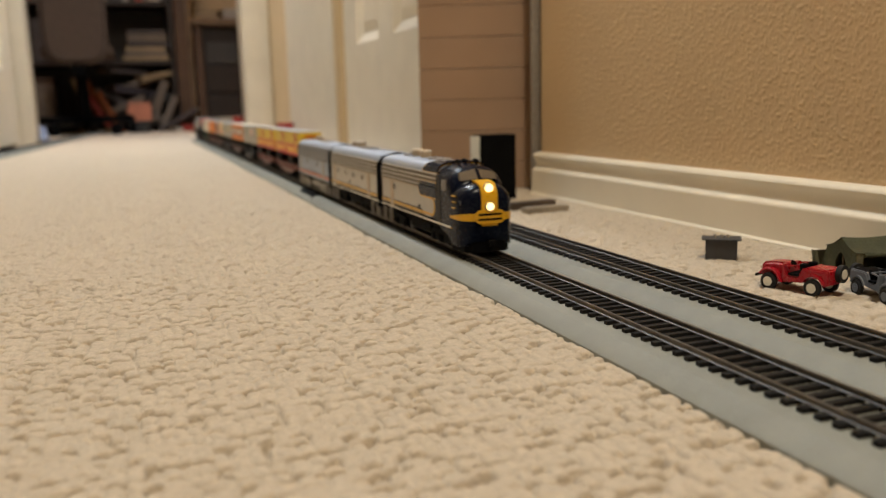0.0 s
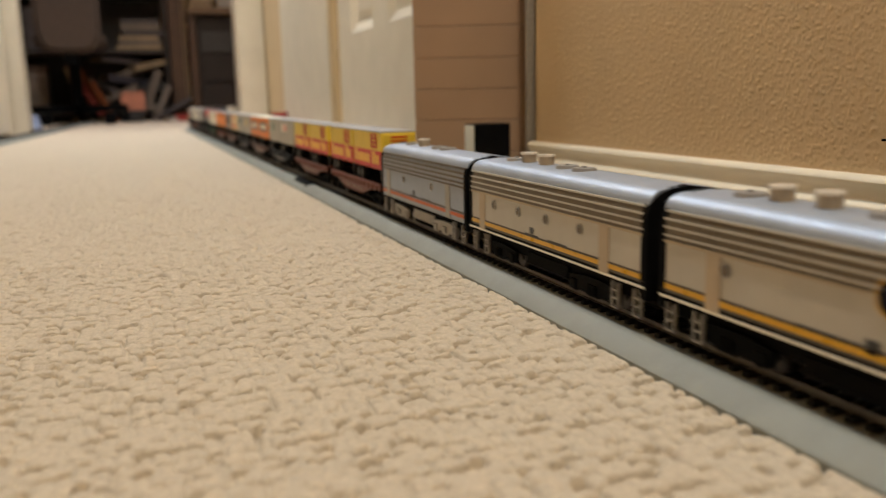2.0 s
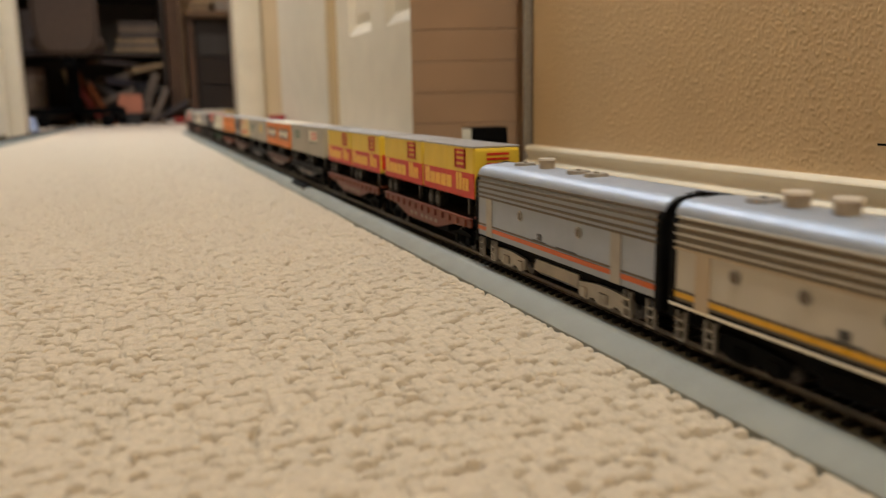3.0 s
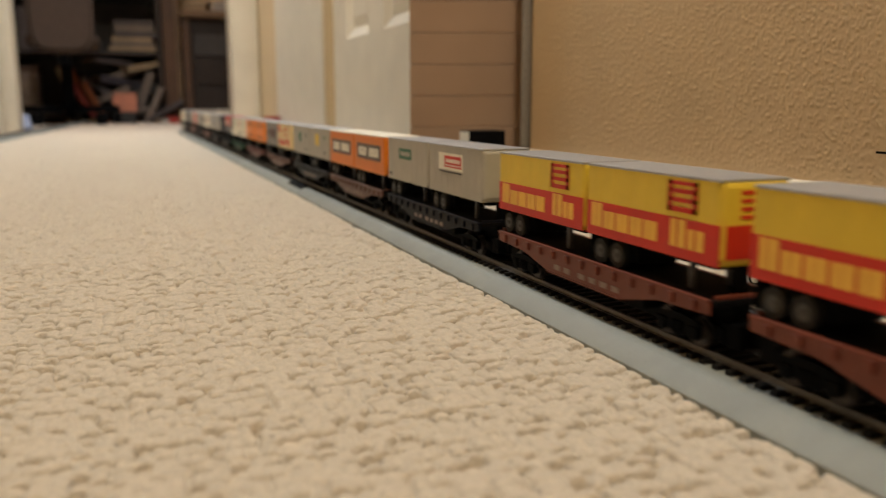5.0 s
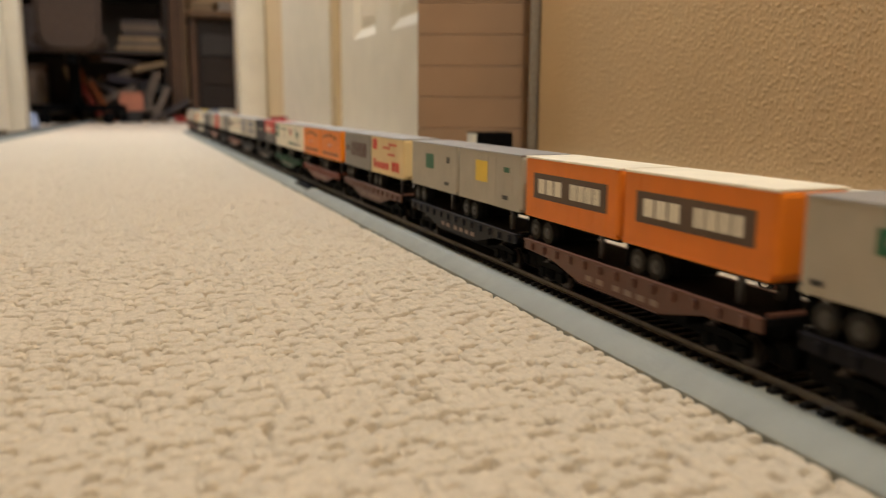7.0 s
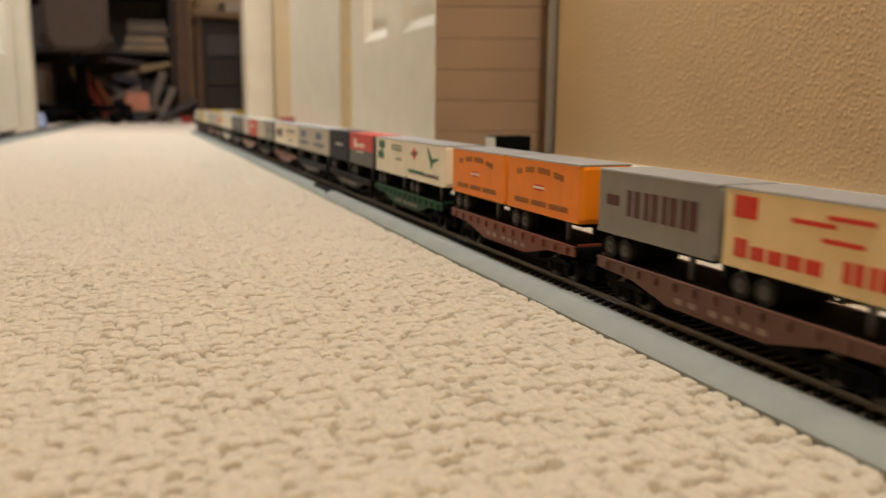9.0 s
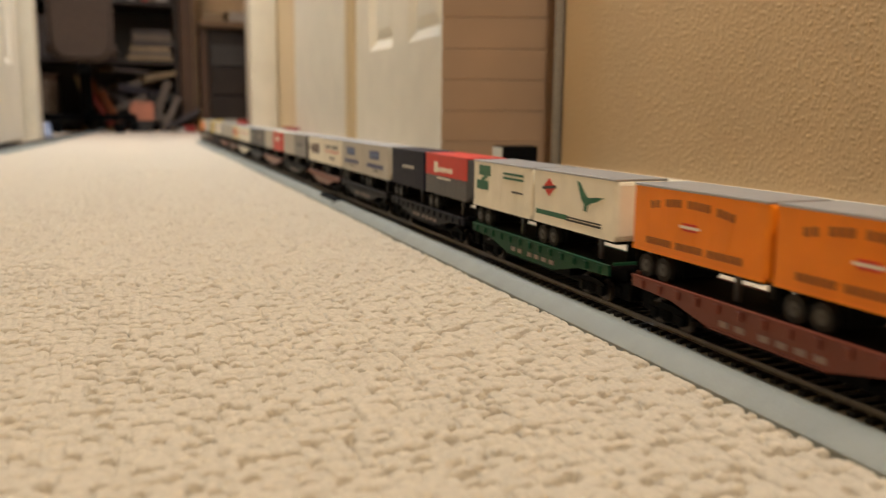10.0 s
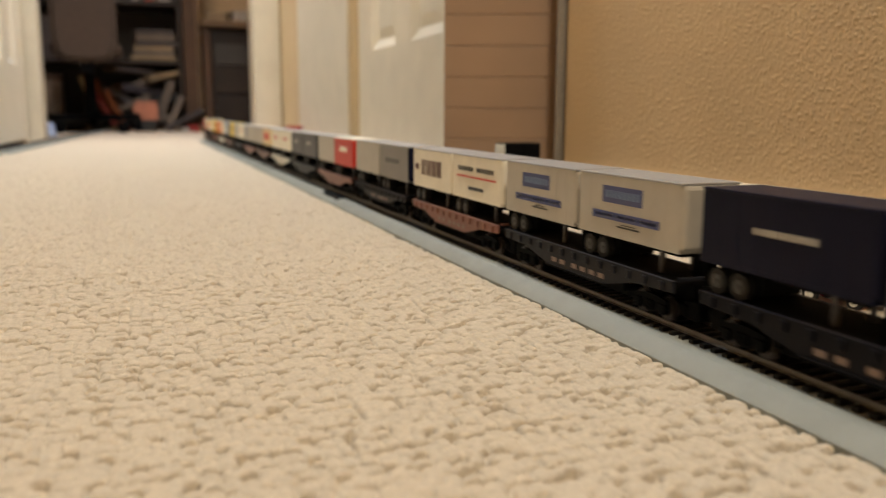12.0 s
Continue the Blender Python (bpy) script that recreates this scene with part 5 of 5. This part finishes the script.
def far_room():
    rng = random.Random(4)
    t = thing("bookcase", "tall dark walnut bookcase full of books", "bookcase", at=(-0.40, 4.62, 0))
    for x in (-0.46, 0.395):
        part("side_panel", box(x, x + 0.022, 0, 0.34, 0, 1.95, 0.002), M_WOOD_DARK, t)
    part("back_panel", box(-0.46, 0.417, 0.34, 0.352, 0, 1.95), M_WOOD_DARK, t)
    for z in (0.03, 0.335, 0.625, 0.95, 1.28, 1.60, 1.93):
        part("shelf", box(-0.437, 0.394, 0.004, 0.338, z, z + 0.02, 0.002), M_WOOD_DARK, t)
    # flat stacks on the second shelf
    z = 0.3555
    for k, (w, h, c) in enumerate(((0.22, 0.022, 1), (0.20, 0.026, 0), (0.19, 0.020, 1), (0.21, 0.028, 7), (0.19, 0.030, 0), (0.185, 0.024, 7))):
        book(pose(-0.112 + rng.uniform(-0.012, 0.012), 4.73, z, 0, 0, rng.uniform(-6, 6)), w, 0.16, h, c)
        z += h + 0.0004
    x = -0.80
    for k in range(9):
        w = rng.uniform(0.025, 0.05)
        book(pose(x + w / 2, 4.74, 0.3555 + 0.001, 0, 90, 0) @ pose(-0.1, 0, -w / 2), 0.2, 0.16, w, rng.choice((3, 6, 7, 8, 0)))
        x += w + 0.002
    # upright rows higher up
    for z in (0.6455, 0.9705):
        x = -0.82
        while x < -0.06:
            w = rng.uniform(0.02, 0.05)
            hh = rng.uniform(0.19, 0.25)
            book(pose(x + w / 2, 4.74, z + 0.0008, 0, 90, 0) @ pose(-hh / 2, 0, -w / 2), hh, 0.16, w, rng.choice((2, 3, 6, 7, 5, 0, 1, 4)))
            x += w + 0.003
    # slumped pile at the bottom, on the shelf and in front of it
    for x, y, z, w, h, c, rx, ry, rz in ((-0.33, 4.56, 0.085, 0.24, 0.03, 5, 4, 64, 10), (-0.37, 4.57, 0.082, 0.22, 0.025, 2, 0, 60, 5), (-0.02, 4.57, 0.075, 0.20, 0.03, 0, 0, -66, -8), (0.03, 4.55, 0.050, 0.20, 0.022, 7, 0, -28, -14),
                                        (-0.25, 4.70, 0.2905, 0.20, 0.02, 7, 0, 4, 24), (-0.14, 4.72, 0.235, 0.22, 0.03, 0, 0, -18, -12), (-0.20, 4.71, 0.185, 0.24, 0.035, 3, 0, 8, 18), (-0.12, 4.70, 0.135, 0.22, 0.04, 6, 0, -10, 4),
                                        (-0.22, 4.70, 0.085, 0.25, 0.04, 7, 0, 5, -8), (-0.12, 4.69, 0.051, 0.22, 0.03, 0, 0, 0, 10)):
        book(pose(x, y, z, rx, ry, rz), w, 0.16, h, c)
    for x, w in ((-0.735, 0.10), (-0.620, 0.105)):
        s = thing("storage_box", "grey-brown cardboard storage box on the bottom shelf", "storage box", at=(x, 4.72, 0.0505))
        part("box_body", box(-w / 2, w / 2, -0.08, 0.10, 0, 0.195, 0.003), BOOKS[0], s)
        part("box_lid", box(-w / 2 - 0.002, w / 2 + 0.002, -0.083, 0.103, 0.196, 0.225, 0.003), M_FABRIC, s)
    for x, y, z, w, h, c, ry, rz in ((-0.415, 4.66, 0.155, 0.23, 0.045, 5, 68, 6), (-0.455, 4.68, 0.160, 0.22, 0.02, 1, 72, 2), (-0.30, 4.68, 0.150, 0.20, 0.03, 7, 30, 10), (-0.235, 4.64, 0.118, 0.20, 0.028, 0, -24, -6),
                                     (-0.055, 4.68, 0.150, 0.20, 0.04, 0, -70, -4), (-0.10, 4.66, 0.265, 0.16, 0.024, 1, -12, 20), (-0.28, 4.62, 0.0505, 0.18, 0.03, 6, 0, 12), (-0.45, 4.66, 0.0505, 0.12, 0.03, 2, 0, -10)):
        book(pose(x, y, z, 0, ry, rz), w, 0.13, h, c)
    z = 0.0
    for k, (w, h, c) in enumerate(((0.10, 0.030, 6), (0.10, 0.026, 6), (0.10, 0.034, 9), (0.112, 0.030, 9), (0.10, 0.024, 9))):
        book(pose(-0.182 + (0.006 if k == 2 else 0), 4.45, z - 0.001, 0, 0, 3 * k - 4), w, 0.09, h, c)
        z += h + 0.0004
    for x, y, s, c in ((0.055, 4.42, 0.04, 2), (-0.02, 4.44, 0.03, 0), (-0.30, 4.46, 0.035, 1), (-0.42, 4.5, 0.04, 6), (0.0, 4.40, 0.022, 4), (-0.36, 4.40, 0.022, 4)):
        book(pose(x, y, -0.001, 0, 0, rng.uniform(-40, 40)), s * 1.6, s * 1.3, s * 0.8, c, "small cardboard box lying on the room carpet")
    # cabinet side and desk
    t = thing("cabinet", "tall brown oak cabinet beside the bookcase", "cabinet", at=(0.045, 4.6, 0))
    part("side_panel", box(-0.022, 0.038, 0, 0.45, 0, 1.9, 0.003), M_WOOD_MID, t)
    part("edge_strip", box(0.039, 0.060, 0.02, 0.45, 0, 1.9, 0.002), M_WOOD_LIGHT, t, "paler edge strip")
    t = thing("desk", "brown wooden desk with a drawer pedestal", "desk", at=(0.11, 4.55, 0))
    part("desk_top", box(0.0, 0.95, -0.03, 0.6, 0.525, 0.555, 0.003), M_WOOD_LIGHT, t, "pale oak desk top")
    part("leg", box(0.005, 0.04, 0.0, 0.05, 0, 0.524, 0.002), M_WOOD_MID, t)
    part("pedestal", box(0.045, 0.62, 0.03, 0.56, 0, 0.523, 0.003), M_WOOD_DARK, t)
    for z0, z1, m in ((0.335, 0.44, BOOKS[0]), (0.19, 0.32, M_WOOD_MID), (0.05, 0.175, M_WOOD_MID)):
        dr = part("drawer", box(0.06, 0.60, 0.016, 0.029, z0, z1, 0.002), M_WOOD_DARK if m is not BOOKS[0] else mat("grey_drawer", (0.045, 0.04, 0.038), 0.5), t)
        part("handle", box(0.28, 0.38, 0.004, 0.0155, (z0 + z1) / 2 - 0.006, (z0 + z1) / 2 + 0.006, 0.002), M_BLACK, dr, "black bar handle")
    for k in range(4):
        book(pose(0.20 + 0.11 * k, 4.68, 0.556, 0, 0, rng.uniform(-15, 15)), 0.10, 0.15, rng.uniform(0.02, 0.06), rng.choice((1, 4, 2, 1)))
    # office chair, back to the hall
    t = thing("office_chair", "brown-grey fabric office chair with a black base", "office chair", at=(-0.42, 4.12, 0))
    bm = bmesh.new()
    prism(bm, [(0.135 * (abs(math.cos(a)) ** 0.5) * (1 if math.cos(a) >= 0 else -1), 0.515 + 0.205 * (abs(math.sin(a)) ** 0.5) * (1 if math.sin(a) >= 0 else -1)) for a in [2 * math.pi * k / 40 for k in range(40)]], "y", -0.035, 0.035)
    bmesh.ops.bevel(bm, geom=[e for e in bm.edges if abs(e.verts[0].co.y - e.verts[1].co.y) < 1e-6], offset=0.02, segments=3, affect="EDGES")
    part("backrest", bm, M_FABRIC, t, "padded fabric backrest", 50)
    part("seat", box(-0.15, 0.15, 0.06, 0.42, 0.345, 0.40, 0.02), M_FABRIC, t, "", 50)
    part("back_bracket", box(-0.025, 0.025, -0.005, 0.10, 0.27, 0.33, 0.004), M_BLACK, t)
    bm = bmesh.new()
    disc(bm, Matrix.Translation((0, 0.22, 0.20)), 0.028, 0.025, 0.28, 20)
    part("gas_column", bm, M_BLACK, t, "", 40)
    for k in range(5):
        a = radians(72 * k + 20)
        bm = box(0.0, 0.24, -0.016, 0.016, 0.055, 0.085, 0.004)
        leg = part("base_arm", bm, M_BLACK, t)
        leg.location = (0, 0.22, 0)
        leg.rotation_euler = (0, 0, a)
        bm = bmesh.new()
        disc(bm, Matrix.Translation((0.225, 0, 0.026)) @ Matrix.Rotation(radians(90), 4, "X"), 0.027, 0.027, 0.03, 18)
        part("castor", bm, M_BLACK, leg, "", 40)
    # blue bag by the doorway
    t = thing("plastic_bag", "crumpled blue and white plastic bag on the carpet", "bag", at=(-0.525, 3.36, -0.002))
    bm = bmesh.new()
    bmesh.ops.create_icosphere(bm, subdivisions=3, radius=0.035)
    for v in bm.verts:
        v.co *= 1 + 0.45 * noise.noise(v.co * 40)
        v.co.z = max(0, v.co.z + 0.025)
    part("bag_body", bm, mat("blue_film", (0.26, 0.31, 0.45), 0.3, vary=0.4, scale=30), t, "", 30)


far_room()
track("dark model railway track along the far hall wall", -0.445, 4.3, [2.15])


# ---- ties, as single pieces near the camera ----
def ties():
    me = bpy.data.meshes.new("tie")
    bm = box(-0.0140, 0.0140, -0.0015, 0.0015, 0.0070, 0.0092, 0.0002)
    bm.to_mesh(me)
    bm.free()
    me.materials.append(M_TIE)
    for t, shift, end in TRACKS:
        lo, hi = (0.05, 1.25) if shift == 0 else (0.12, 1.0) if shift > 0 else (9, 9)
        far = bmesh.new()
        for k in range(int((-0.5 if shift >= 0 else 2.16) / 0.0071), int((end - 0.01) / 0.0071)):
            s = k * 0.0071
            x, y, a = along(s, 0, shift)
            if lo < s < hi:
                ob = part("tie", me, None, t)
                ob.location = (x, y, 0)
            else:
                m = pose(x, y, 0.0081, 0, 0, a) @ Matrix.Diagonal((0.0280, 0.0030, 0.0022, 1))
                add_cube(far, m)
        tagged(part("ties_beyond", far, M_TIE, t), kind="stuff")


def add_cube(bm, m):
    v = [bm.verts.new(m @ Vector((x, y, z))) for x in (-0.5, 0.5) for y in (-0.5, 0.5) for z in (-0.5, 0.5)]
    for f in ((0, 1, 3, 2), (4, 6, 7, 5), (0, 4, 5, 1), (2, 3, 7, 6), (0, 2, 6, 4), (1, 5, 7, 3)):
        bm.faces.new([v[i] for i in f])


ties()
motions()
